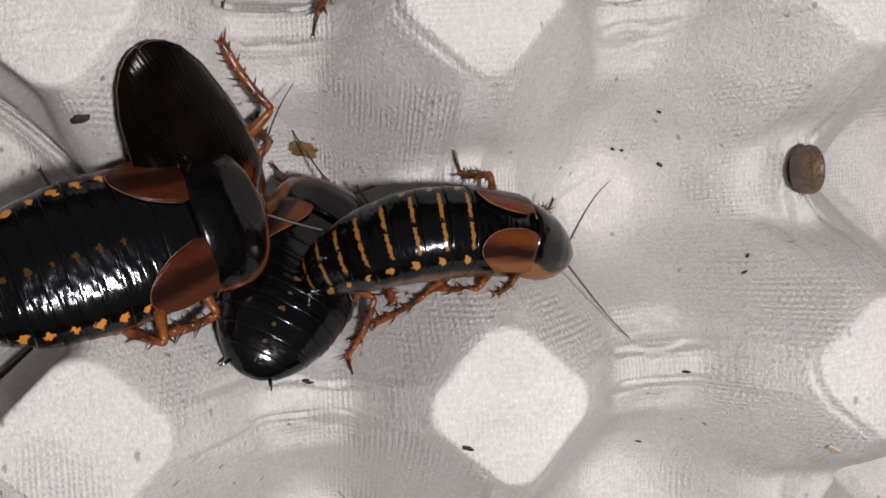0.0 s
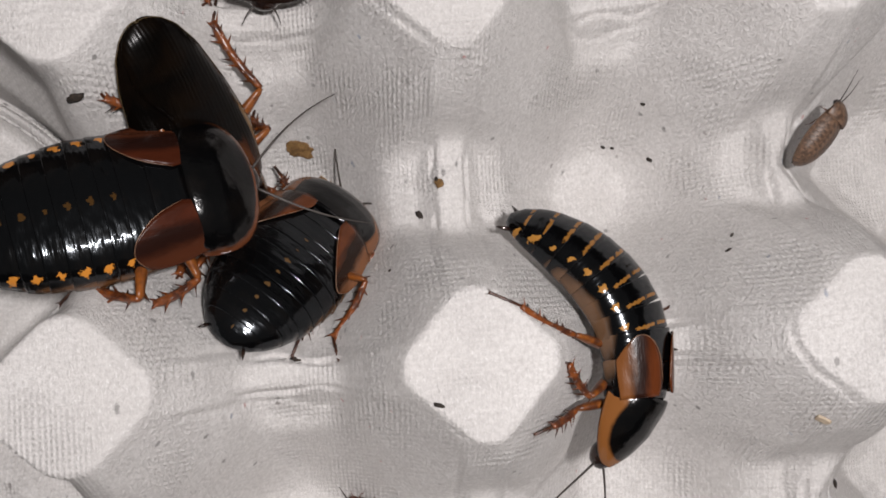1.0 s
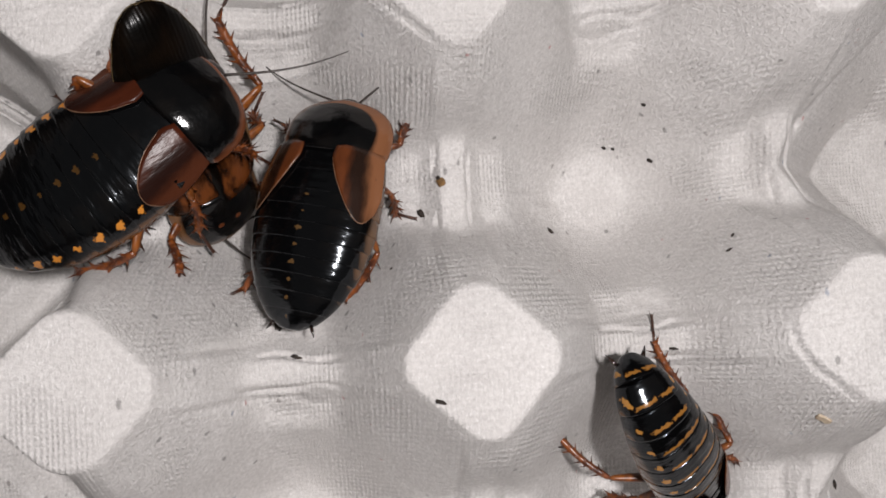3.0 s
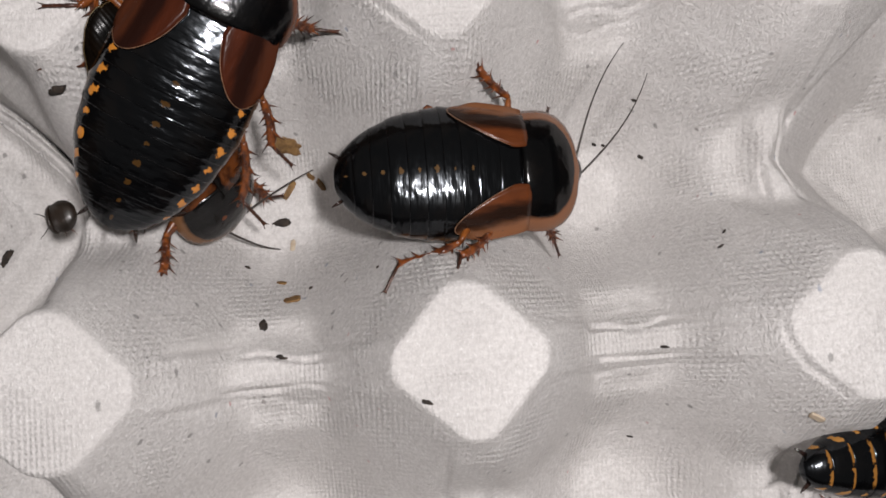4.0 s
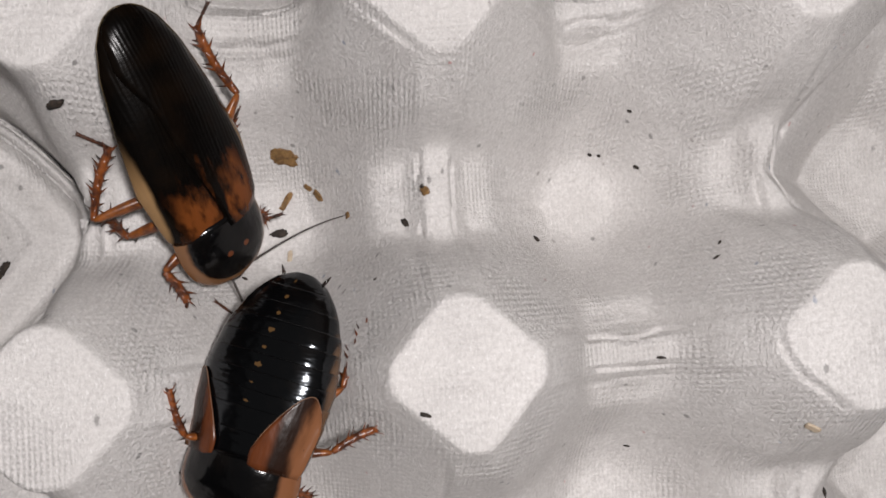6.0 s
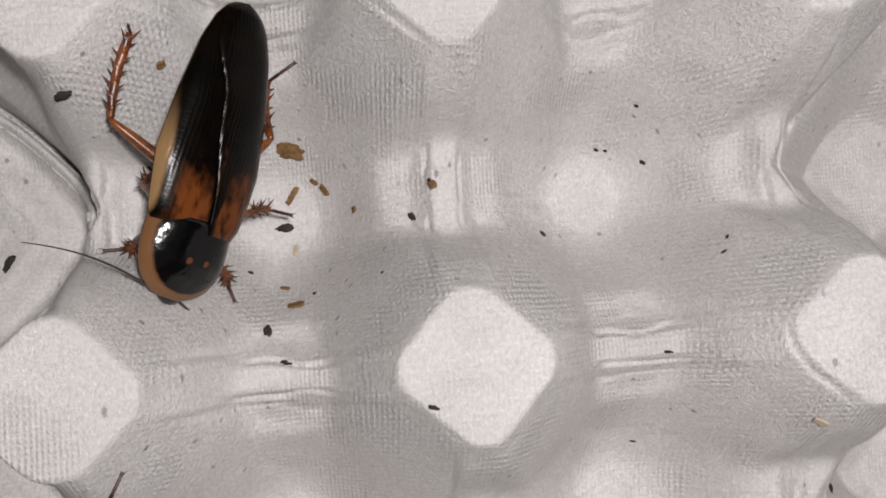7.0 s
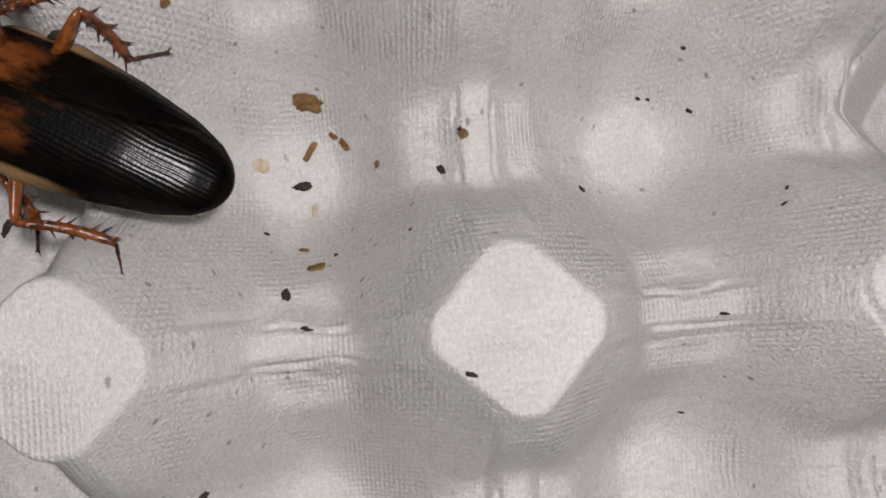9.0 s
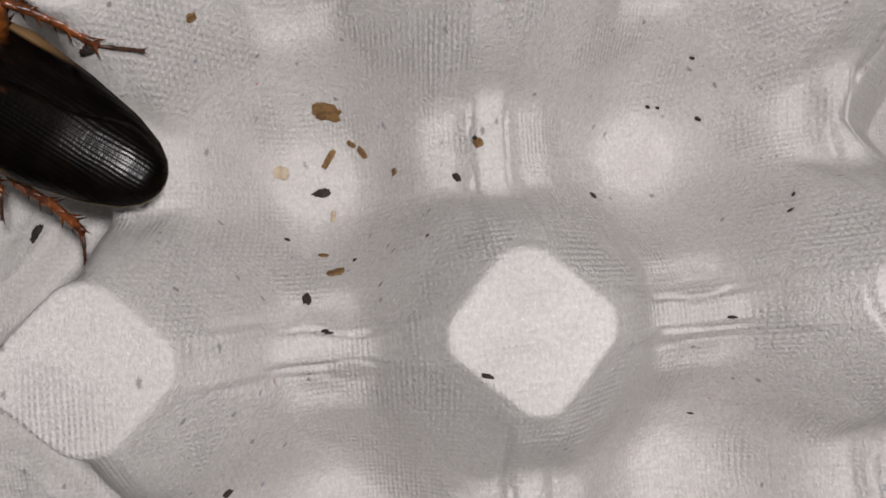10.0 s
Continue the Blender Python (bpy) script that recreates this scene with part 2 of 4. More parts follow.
TABLE = plain("grey_board", (0.20, 0.19, 0.18), (0.26, 0.25, 0.24), 30, 0.6)


# ---- the tray ----
POST_S, POST_D = (0, 1.0, 1.06, 1.14, 1.3, 2.0, 2.5, 3.0, 3.4, 3.74, 3.84, 4.8), (0, 0, 0.03, 0.13, 0.36, 1.44, 2.30, 3.14, 3.68, 3.98, 4.04, 4.05)
RIDGE_B, RIDGE_D = (0, 0.17, 0.23, 0.48, 0.58, 0.78, 0.95, 1.3, 1.85, 2.0, 2.4), (0, 0.02, 0.15, 0.48, 0.57, 0.70, 1.04, 1.68, 2.40, 2.44, 2.46)
SADDLE_B, SADDLE_D = (0, 0.19, 0.24, 0.42, 0.60, 0.88, 1.05, 1.35, 1.85, 2.0, 2.4), (0, 0.02, 0.15, 0.38, 0.46, 0.62, 0.92, 1.42, 2.12, 2.16, 2.18)
PIT_R, PIT_D = (0, 0.7, 1.1, 1.75, 2.15, 2.36, 2.46, 2.56, 2.8), (4.3, 4.25, 4.05, 3.0, 2.4, 2.1, 1.75, 0.6, -3.0)


def soft_min(a, b, k):
    h = np.clip(0.5 + 0.5 * (b - a) / k, 0, 1)
    return b * (1 - h) + a * h - k * h * (1 - h)


def ease(lo, hi, v):
    k = np.clip((v - lo) / (hi - lo), 0, 1)
    return k * k * (3 - 2 * k)


def post_range(p, q):
    """1 at the edge of a post's top, a square set cornerwise with blunt rounded corners."""
    p, q = p * 0.985, q * 1.05
    side, corner = (p + q) * 0.93, 1.12 + 1.45 * (np.maximum(p, q) - 1.005)
    return -soft_min(-side, -corner, 0.16)


def tray_depth(x, y):
    """Centimetres below the post tops at a place in centimetres: square posts set cornerwise, saddles between them, round cups."""
    p, q = np.abs((x + 2.4) % 4.8 - 2.4), np.abs((y + 2.37) % 4.8 - 2.4)
    s = post_range(p, q)
    d = np.interp(s, POST_S, POST_D)
    for a, b, top, across, fall in ((p, q, 1.70, RIDGE_B, RIDGE_D), (q, p, 1.98, SADDLE_B, SADDLE_D)):
        d = soft_min(d, top - 0.22 * np.abs(a - 2.4) + np.interp(b, across, fall), 0.36)
    # a blunt spine runs down each post's corners towards the saddles
    d = d - 0.13 * ease(0.37, 0.28, np.minimum(p, q)) * ease(1.15, 1.75, s) * ease(2.6, 1.9, s)
    # the outer cups fall away inside a sharp four-sided lip, and more steeply beside the posts of one side
    rim = (np.abs(np.abs(x) - 7.2) ** 1.2 + np.abs(q - 2.4) ** 1.2) ** (1 / 1.2)
    d = -soft_min(-d, -np.interp(rim, PIT_R, PIT_D), 0.10)
    beside = ease(-4.7, -5.5, x) * ease(1.05, 1.2, s)
    d = d + 1.5 * beside * ease(4.2, 2.6, d)
    lip = np.exp(-(((rim - 2.40) / np.where(x < 0, 0.075, 0.05)) ** 2)) * ease(0.9, 1.5, d)
    return d + np.where(x < 0, 1.0, 0.12) * lip


def uneven(x, y, seed):
    """Soft hand-made unevenness, about -1 to 1."""
    rng = np.random.RandomState(seed)
    out = np.zeros_like(x)
    for n in range(14):
        a, f, ph = rng.uniform(0, 6.28), rng.uniform(0.6, 4.5), rng.uniform(0, 6.28)
        out += np.sin((x * np.cos(a) + y * np.sin(a)) * f + ph + 0.8 * np.sin(y * f * 0.37 + n)) / (1 + 0.5 * f)
    return out / 2.2


def spaced(lo, hi, near_lo, near_hi, near, far):
    a = np.arange(lo, near_lo, far)
    b = np.arange(near_lo, near_hi, near)
    return np.concatenate([a, b, np.arange(near_hi, hi + far / 2, far)])


def tray_field():
    """The tray's heights, in centimetres, over a grid of places."""
    xs = spaced(-14.4, 14.4, -7.6, 8.4, 0.030, 0.2)
    ys = spaced(-12.0, 12.0, -5.2, 6.8, 0.030, 0.2)
    X, Y = np.meshgrid(xs, ys)
    wx, wy = X + 0.05 * uneven(X, Y, 3), Y + 0.05 * uneven(X, Y, 4)
    P, Q = np.abs((wx + 2.4) % 4.8 - 2.4), np.abs((wy + 2.37) % 4.8 - 2.4)
    d = tray_depth(wx, wy)
    pit = ease(2.9, 2.5, np.hypot(np.abs(wx) - 7.2, Q - 2.4))
    # pressed over round dies: the folds of walls and cups are broad and soft, those of posts and saddles narrow
    soft = ease(0.5, 1.0, np.minimum(P, Q)) * ease(0.9, 1.8, d) * (1 - pit) * (1 - 0.97 * ease(3.2, 3.7, d))
    for n in range(48):
        k = (1.0 if n < 3 else soft[1:-1, 1:-1]) if n > 5 else np.maximum(soft[1:-1, 1:-1], ease(0.4, 1.2, d[1:-1, 1:-1]))
        d[1:-1, 1:-1] += k * (0.125 * (d[:-2, 1:-1] + d[2:, 1:-1] + d[1:-1, :-2] + d[1:-1, 2:]) - 0.5 * d[1:-1, 1:-1])
    d += 0.035 * uneven(X * 1.1, Y * 1.1, 5) * ease(0.05, 0.8, d) + 0.007 * uneven(X * 4, Y * 4, 6)
    d += 0.012 * uneven(X * 7, Y * 7, 16) * ease(0.3, 1.0, d) * ease(-0.2, 0.6, uneven(X, Y, 17))
    # mould seams: a faint line through each row of posts and of cups
    q = np.abs((Y - 0.05 * X + 0.04 * uneven(X * 2, Y, 7) + 1.2) % 2.4 - 1.2)
    d += 0.010 * np.exp(-((q / 0.028) ** 2)) * ease(-0.6, 0.3, uneven(X * 1.5, Y * 1.5, 18)) - 0.008 * np.exp(-(((q - 0.06) / 0.05) ** 2))
    # creases beside the saddles, torn thin here and there
    jag = 0.05 * uneven(X * 3, Y * 3, 8)
    for a, b, far in ((P, Q, 0.9), (Q, P, 0.7)):
        d += 0.14 * np.exp(-(((b - 0.21 + jag) / 0.024) ** 2)) * ease(far, 0.5 * far, np.abs(a - 2.4)) * ease(-0.45, 0.25, uneven(X * 2, Y * 2, 9) + 0.1)
        d += 0.05 * np.exp(-(((b - 0.36 - jag) / 0.05) ** 2)) * ease(1.5, 0.9, np.abs(a - 2.4)) * ease(-0.2, 0.5, uneven(X * 1.3, Y * 1.3, 19))
    # torn, undercut edges along one side of the posts
    S = post_range(P, Q) + 0.03 * uneven(X * 3, Y * 3, 12)
    lower = ease(0.2, -0.3, (wx + 2.4) % 4.8 - 2.4 + 0.3) * ease(0.3, -0.2, (wy + 2.37) % 4.8 - 2.4)
    d += 0.11 * np.exp(-(((S - 1.12) / 0.03) ** 2)) * lower * ease(-0.6, 0.1, uneven(X * 2.5, Y * 2.5, 13))
    return xs, ys, X, Y, TOP * 100 - d


TRAY_X, TRAY_Y, GRID_X, GRID_Y, TRAY_Z = tray_field()


def tray_z(x, y):
    """The tray's height at a place, all in metres."""
    x, y = x * 100.0, y * 100.0
    i = min(max(int(np.searchsorted(TRAY_X, x)) - 1, 0), len(TRAY_X) - 2)
    j = min(max(int(np.searchsorted(TRAY_Y, y)) - 1, 0), len(TRAY_Y) - 2)
    f = min(max((x - TRAY_X[i]) / (TRAY_X[i + 1] - TRAY_X[i]), 0.0), 1.0)
    g = min(max((y - TRAY_Y[j]) / (TRAY_Y[j + 1] - TRAY_Y[j]), 0.0), 1.0)
    a = TRAY_Z[j, i] * (1 - f) + TRAY_Z[j, i + 1] * f
    c = TRAY_Z[j + 1, i] * (1 - f) + TRAY_Z[j + 1, i + 1] * f
    return 0.01 * float(a * (1 - g) + c * g)


def egg_tray():
    n, k = len(TRAY_X), len(TRAY_Y)
    top = np.stack([GRID_X, GRID_Y, TRAY_Z], -1).reshape(-1, 3) * 0.01
    idx = np.arange(n * k).reshape(k, n)
    quads = np.stack([idx[:-1, :-1], idx[:-1, 1:], idx[1:, 1:], idx[1:, :-1]], -1).reshape(-1, 4)
    me = bpy.data.meshes.new("egg_tray")
    me.from_pydata(top.tolist(), [], quads.tolist())
    me.polygons.foreach_set("use_smooth", [True] * len(me.polygons))
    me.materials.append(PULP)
    ob = new("egg_tray", me)
    thick = ob.modifiers.new("pulp", "SOLIDIFY")
    thick.thickness, thick.offset = 0.0018, -1
    return tagged(ob, "grey moulded paper pulp egg tray with white post tops", "egg tray", "", "structure")


# ---- mesh helpers ----
def part(name, bm, material, parent=None, label=""):
    me = bpy.data.meshes.new(name)
    bmesh.ops.recalc_face_normals(bm, faces=bm.faces)
    for f in bm.faces:
        f.smooth = True
    bm.to_mesh(me)
    bm.free()
    me.materials.append(material)
    ob = new(name, me)
    ob.parent = parent
    return tagged(ob, label)


def loft(rings, closed_ends=True):
    """A skin over rings of points, each ring closed."""
    bm = bmesh.new()
    rows = [[bm.verts.new(p) for p in ring] for ring in rings]
    for a, b in zip(rows, rows[1:]):
        for i in range(len(a)):
            j = (i + 1) % len(a)
            bm.faces.new((a[i], a[j], b[j], b[i]))
    if closed_ends:
        bm.faces.new(rows[0])
        bm.faces.new(rows[-1][::-1])
    return bm


def tube_into(bm, points, radii, sides=8, flat=1.0):
    pts = [Vector(p) for p in points]
    rows = []
    for i, p in enumerate(pts):
        d = (pts[min(i + 1, len(pts) - 1)] - pts[max(i - 1, 0)]).normalized()
        side = d.cross(Vector((0, 0, 1)))
        side = side.normalized() if side.length > 1e-6 else Vector((0, 1, 0))
        up = side.cross(d)
        rows.append([bm.verts.new(p + radii[i] * (math.cos(a) * side * flat + math.sin(a) * up)) for a in (2 * math.pi * n / sides for n in range(sides))])
    quads = []
    for a, b in zip(rows, rows[1:]):
        for i in range(sides):
            j = (i + 1) % sides
            quads.append(bm.faces.new((a[i], a[j], b[j], b[i])))
    bm.faces.new(rows[0][::-1])
    bm.faces.new(rows[-1])
    return quads


def thorn(bm, face, way, length):
    """Draw a face of a limb out into a thorn that stays one skin with the limb."""
    ring, mid, n = list(face.verts), face.calc_center_median(), -face.normal
    bm.faces.remove(face)
    inner = [bm.verts.new(mid + 0.66 * (v.co - mid) + 0.06 * length * n) for v in ring]
    tip = bm.verts.new(mid + (Vector(way) + n).normalized() * length)
    for i in range(len(ring)):
        j = (i + 1) % len(ring)
        bm.faces.new((ring[i], ring[j], inner[j], inner[i]))
        bm.faces.new((inner[i], inner[j], tip))


# ---- roaches ----
WIDTH_U, WIDTH_V = (0, 0.012, 0.04, 0.12, 0.25, 0.42, 0.58, 0.72, 0.85, 0.94, 1.0), (0.12, 0.26, 0.43, 0.67, 0.89, 1.0, 0.98, 0.90, 0.76, 0.55, 0.22)
TALL_U, TALL_V = (0, 0.03, 0.1, 0.22, 0.36, 0.5, 0.64, 0.8, 1.0), (0.16, 0.40, 0.66, 0.90, 1.03, 1.06, 1.0, 0.84, 0.45)
ROOT_U = 0.62


class Body:
    """Sizes of one roach: length, width, thickness in metres; u runs from tail (0) to nose (1)."""

    def __init__(self, length, width, tall):
        self.L, self.W, self.T = length, width, tall

    def half(self, u):
        return 0.5 * self.W * float(np.interp(u, WIDTH_U, WIDTH_V))

    def tall(self, u):
        return self.T * float(np.interp(u, TALL_U, TALL_V))

    def x(self, u, at):
        return (u - at) * self.L

    def dome(self, u, y):
        k = min(abs(y) / self.half(u), 1.0)
        return self.tall(u) * (max(1 - k ** 2.3, 0.0) ** 0.62) * 0.92 + 0.0004


def plate(b, u0, u1, at, flare=1.012, sides=32):
    """A closed body segment from u0 (rear edge, standing a little proud) to u1 (front edge, tucked in)."""
    rings = []
    for u, s in ((u0, 0.94), (u0 + 0.0005, flare - 0.008), (u0 + 0.003, flare - 0.001), (u0 + 0.007, flare), (u0 + 0.4 * (u1 - u0), 1.002), (u0 + 0.7 * (u1 - u0), 1.0), (u1 - 0.005, 0.992), (u1, 0.985)):
        h, t = b.half(max(u, 0)) * s, b.tall(u) * s
        ring = []
        for n in range(sides):
            a = 2 * math.pi * n / sides
            c, sn = math.cos(a), math.sin(a)
            y = h * math.copysign(abs(c) ** 0.8, c)
            z = t * sn ** 0.85 if sn > 0 else -0.38 * t * abs(sn) ** 0.8
            ring.append((b.x(u, at), y, z))
        rings.append(ring)
    return loft(rings)


def sheet(stations, across, thickness):
    """A thin arched sheet: stations of (x, inner y, outer y, height of (y)); closed below and round the edge."""
    bm = bmesh.new()
    v = {}
    n = len(stations) - 1
    for low in (0, 1):
        for i, (x, y0, y1, height) in enumerate(stations):
            for j in range(across + 1):
                y = y0 + (y1 - y0) * j / across
                v[low, i, j] = bm.verts.new((x, y, height(y) - low * thickness))
    for low in (0, 1):
        for i in range(n):
            for j in range(across):
                bm.faces.new((v[low, i, j], v[low, i + 1, j], v[low, i + 1, j + 1], v[low, i, j + 1]))
    edge = [(i, 0) for i in range(n)] + [(n, j) for j in range(across)] + [(i, across) for i in range(n, 0, -1)] + [(0, j) for j in range(across, 0, -1)]
    for a, c in zip(edge, edge[1:] + edge[:1]):
        bm.faces.new((v[0, a[0], a[1]], v[0, c[0], c[1]], v[1, c[0], c[1]], v[1, a[0], a[1]]))
    return bm


def shield(b, u0, u1, at, wide, tall, snout=0.0):
    """The pronotum: an arched shield, broad behind and rounded in front, with a thin turned-out rim."""
    rows = []
    for i in range(19):
        f = 1 - (1 - i / 18) ** 1.4
        half = wide * float(np.interp(f, (0, 0.06, 0.2, 0.4, 0.55, 0.7, 0.82, 0.91, 0.97, 1.0), (0.91, 0.97, 1.0, 1.0, 0.97, 0.89, 0.76, 0.59, 0.39, 0.12))) * (1 - snout * f * f)
        h = tall * float(np.interp(f, (0, 0.15, 0.5, 0.75, 0.92, 1.0), (0.95, 0.96, 0.82, 0.56, 0.28, 0.12))) * (1 - 0.6 * snout * f)
        rows.append((b.x(u0 + (u1 - u0) * f, at), -half, half, lambda y, half=half, h=h: h * max(1 - (abs(y) / half) ** 2.4, 0.0) ** 0.8 + 0.0003))
    return sheet(rows, 26, 0.0003)


def pad(b, at, side, u_front, u_back, y_in, y_out, slant):
    """A short wing stub lying on the thorax: broad at the shield, its inner edge slanting out to a rounded end."""
    rows = []
    for i in range(21):
        f = 1 - (1 - i / 20) ** 1.5
        u = u_front + (u_back - u_front) * f
        far = min(y_out * (0.94 + 0.06 * math.sin(2.6 * f)), 1.05 * b.half(u))
        near = y_in + (far - y_in) * (slant * f)
        mid = near + 0.6 * (far - near)
        end = math.sqrt(max(1 - (max(f - 0.4, 0) / 0.602) ** 2.4, 0.0))
        start = 0.75 + 0.25 * min(f / 0.2, 1.0)
        near, far = mid - (mid - near) * max(end * start, 0.04), mid + (far - mid) * max(end, 0.04)

        def height(y, u=u, f=f):
            return b.dome(u, min(abs(y), 0.985 * b.half(u))) + 0.0005 + 0.0003 * f

        rows.append((b.x(u, at), side * near, side * far, height))
    border = [(x, y0, height(y0)) for x, y0, y1, height in rows[3:]] + [(x, y1, height(y1)) for x, y0, y1, height in rows[:13:-1]]
    edge = bmesh.new()
    tube_into(edge, border, [0.00005 * min(1.0, 0.3 + 0.2 * min(k, len(border) - 1 - k)) for k in range(len(border))], 5)
    return sheet(rows, 10, 0.00022), edge


def tegmen(b, at, side, lift):
    """A long wing from the shoulder to the tail's tip, arched over the back, overlapping its fellow along the middle."""
    bm = bmesh.new()
    nu, nv = 30, 12
    rows = {}
    for low in (0, 1):
        for i in range(nu + 1):
            f = 1 - (1 - i / nu) ** 1.6
            u = 0.775 * (1 - f)
            out = b.W * 0.5 * float(np.interp(f, (0, 0.06, 0.3, 0.55, 0.785, 0.905, 0.96, 0.985, 0.996, 1.0), (0.76, 0.89, 1.0, 0.88, 0.70, 0.52, 0.36, 0.23, 0.12, 0.04)))
            inner = -0.16 * b.W * float(np.interp(f, (0, 0.12, 0.4, 0.8, 1.0), (0.0, 0.15, 0.8, 1.25, 0.3)))
            inner += (-0.96 * out - inner) * float(np.interp(f, (0.62, 0.95, 1.0), (0, 1, 1)))
            for j in range(nv + 1):
                y = inner + (out - inner) * j / nv
                k = min(abs(y) / (out + 0.0001), 1.0)
                h = b.T * float(np.interp(f, (0, 0.2, 0.6, 0.85, 0.95, 1.0), (0.88, 1.05, 0.92, 0.64, 0.42, 0.10)))
                z = h * max(1 - k ** 2.2, 0) ** 0.6 + lift - low * 0.00018
                rows[low, i, j] = bm.verts.new((b.x(u, at), side * y, z))
    for low in (0, 1):
        for i in range(nu):
            for j in range(nv):
                bm.faces.new((rows[low, i, j], rows[low, i + 1, j], rows[low, i + 1, j + 1], rows[low, i, j + 1]))
    edge = [(i, 0) for i in range(nu)] + [(nu, j) for j in range(nv)] + [(i, nv) for i in range(nu, 0, -1)] + [(0, j) for j in range(nv, 0, -1)]
    for a, c in zip(edge, edge[1:] + edge[:1]):
        bm.faces.new((rows[0, a[0], a[1]], rows[0, c[0], c[1]], rows[1, c[0], c[1]], rows[1, a[0], a[1]]))
    border = [rows[0, i, nv].co.copy() for i in range(12, nu + 1)] + [rows[0, nu, j].co.copy() for j in range(nv - 2, -1, -3)]
    rim = bmesh.new()
    tube_into(rim, border, [0.00002 + 0.00004 * min(k / 10, 1) for k in range(len(border))], 5)
    return bm, rim


def leg_meshes(a, c, d, thick):
    """Thigh, spiny shin and foot, each along +x from its joint."""
    big = thick > 0.0005
    thigh = bmesh.new()
    steps = [0, 0.06, 0.18, 0.3, 0.42, 0.54, 0.65, 0.76, 0.85, 0.93, 1.0]
    quads = tube_into(thigh, [(a * f, 0, 0) for f in steps], [thick * float(np.interp(f, (0, 0.06, 0.3, 0.65, 0.93, 1.0), (0.5, 0.8, 1.05, 0.9, 0.6, 0.35))) for f in steps], 10, 0.62)
    thigh.normal_update()
    for n in (3, 5, 7, 8) if big else ():
        thorn(thigh, quads[10 * n + 6 + n % 2], (0.9, 0, -0.3), thick * 1.0)
    shin = bmesh.new()
    count = 22 if big else 5
    steps = [n / (count - 1) for n in range(count)]
    quads = tube_into(shin, [(c * f, 0.05 * c * math.sin(3.0 * f), 0) for f in steps], [thick * float(np.interp(f, (0, 0.06, 0.4, 0.85, 1.0), (0.30, 0.40, 0.44, 0.48, 0.36))) for f in steps], 8)
    shin.normal_update()
    for n in range(2, count - 1) if big else ():
        thorn(shin, quads[8 * n + (0, 3, 1, 4, 7, 2, 5)[n % 7]], (0.75, 0, 0), thick * (1.0 + 0.3 * math.sin(n * 2.7)))
        if n > count - 4:
            thorn(shin, quads[8 * n + (6, 5, 0)[n % 3] % 8 - (8 if (0, 3, 1, 4, 7, 2, 5)[n % 7] == (6, 5, 0)[n % 3] else 0)], (1.0, 0, 0), thick * 1.3)
    foot = bmesh.new()
    pts, rad, x = [], [], 0.0
    for f in (0.42, 0.16, 0.13, 0.1, 0.19):
        pts += [(x * d, 0, 0), ((x + 0.85 * f) * d, 0, 0)]
        rad += [0.15 * thick, 0.22 * thick]
        x += f
    pts.append((d, 0, 0))
    rad.append(0.14 * thick)
    quads = tube_into(foot, pts, rad, 6)
    foot.normal_update()
    for k in (0, 2):
        thorn(foot, quads[-6 + k], (1.0, 0, -0.3), thick * 0.6)
    return thigh, shin, foot


class Roach:
    pass


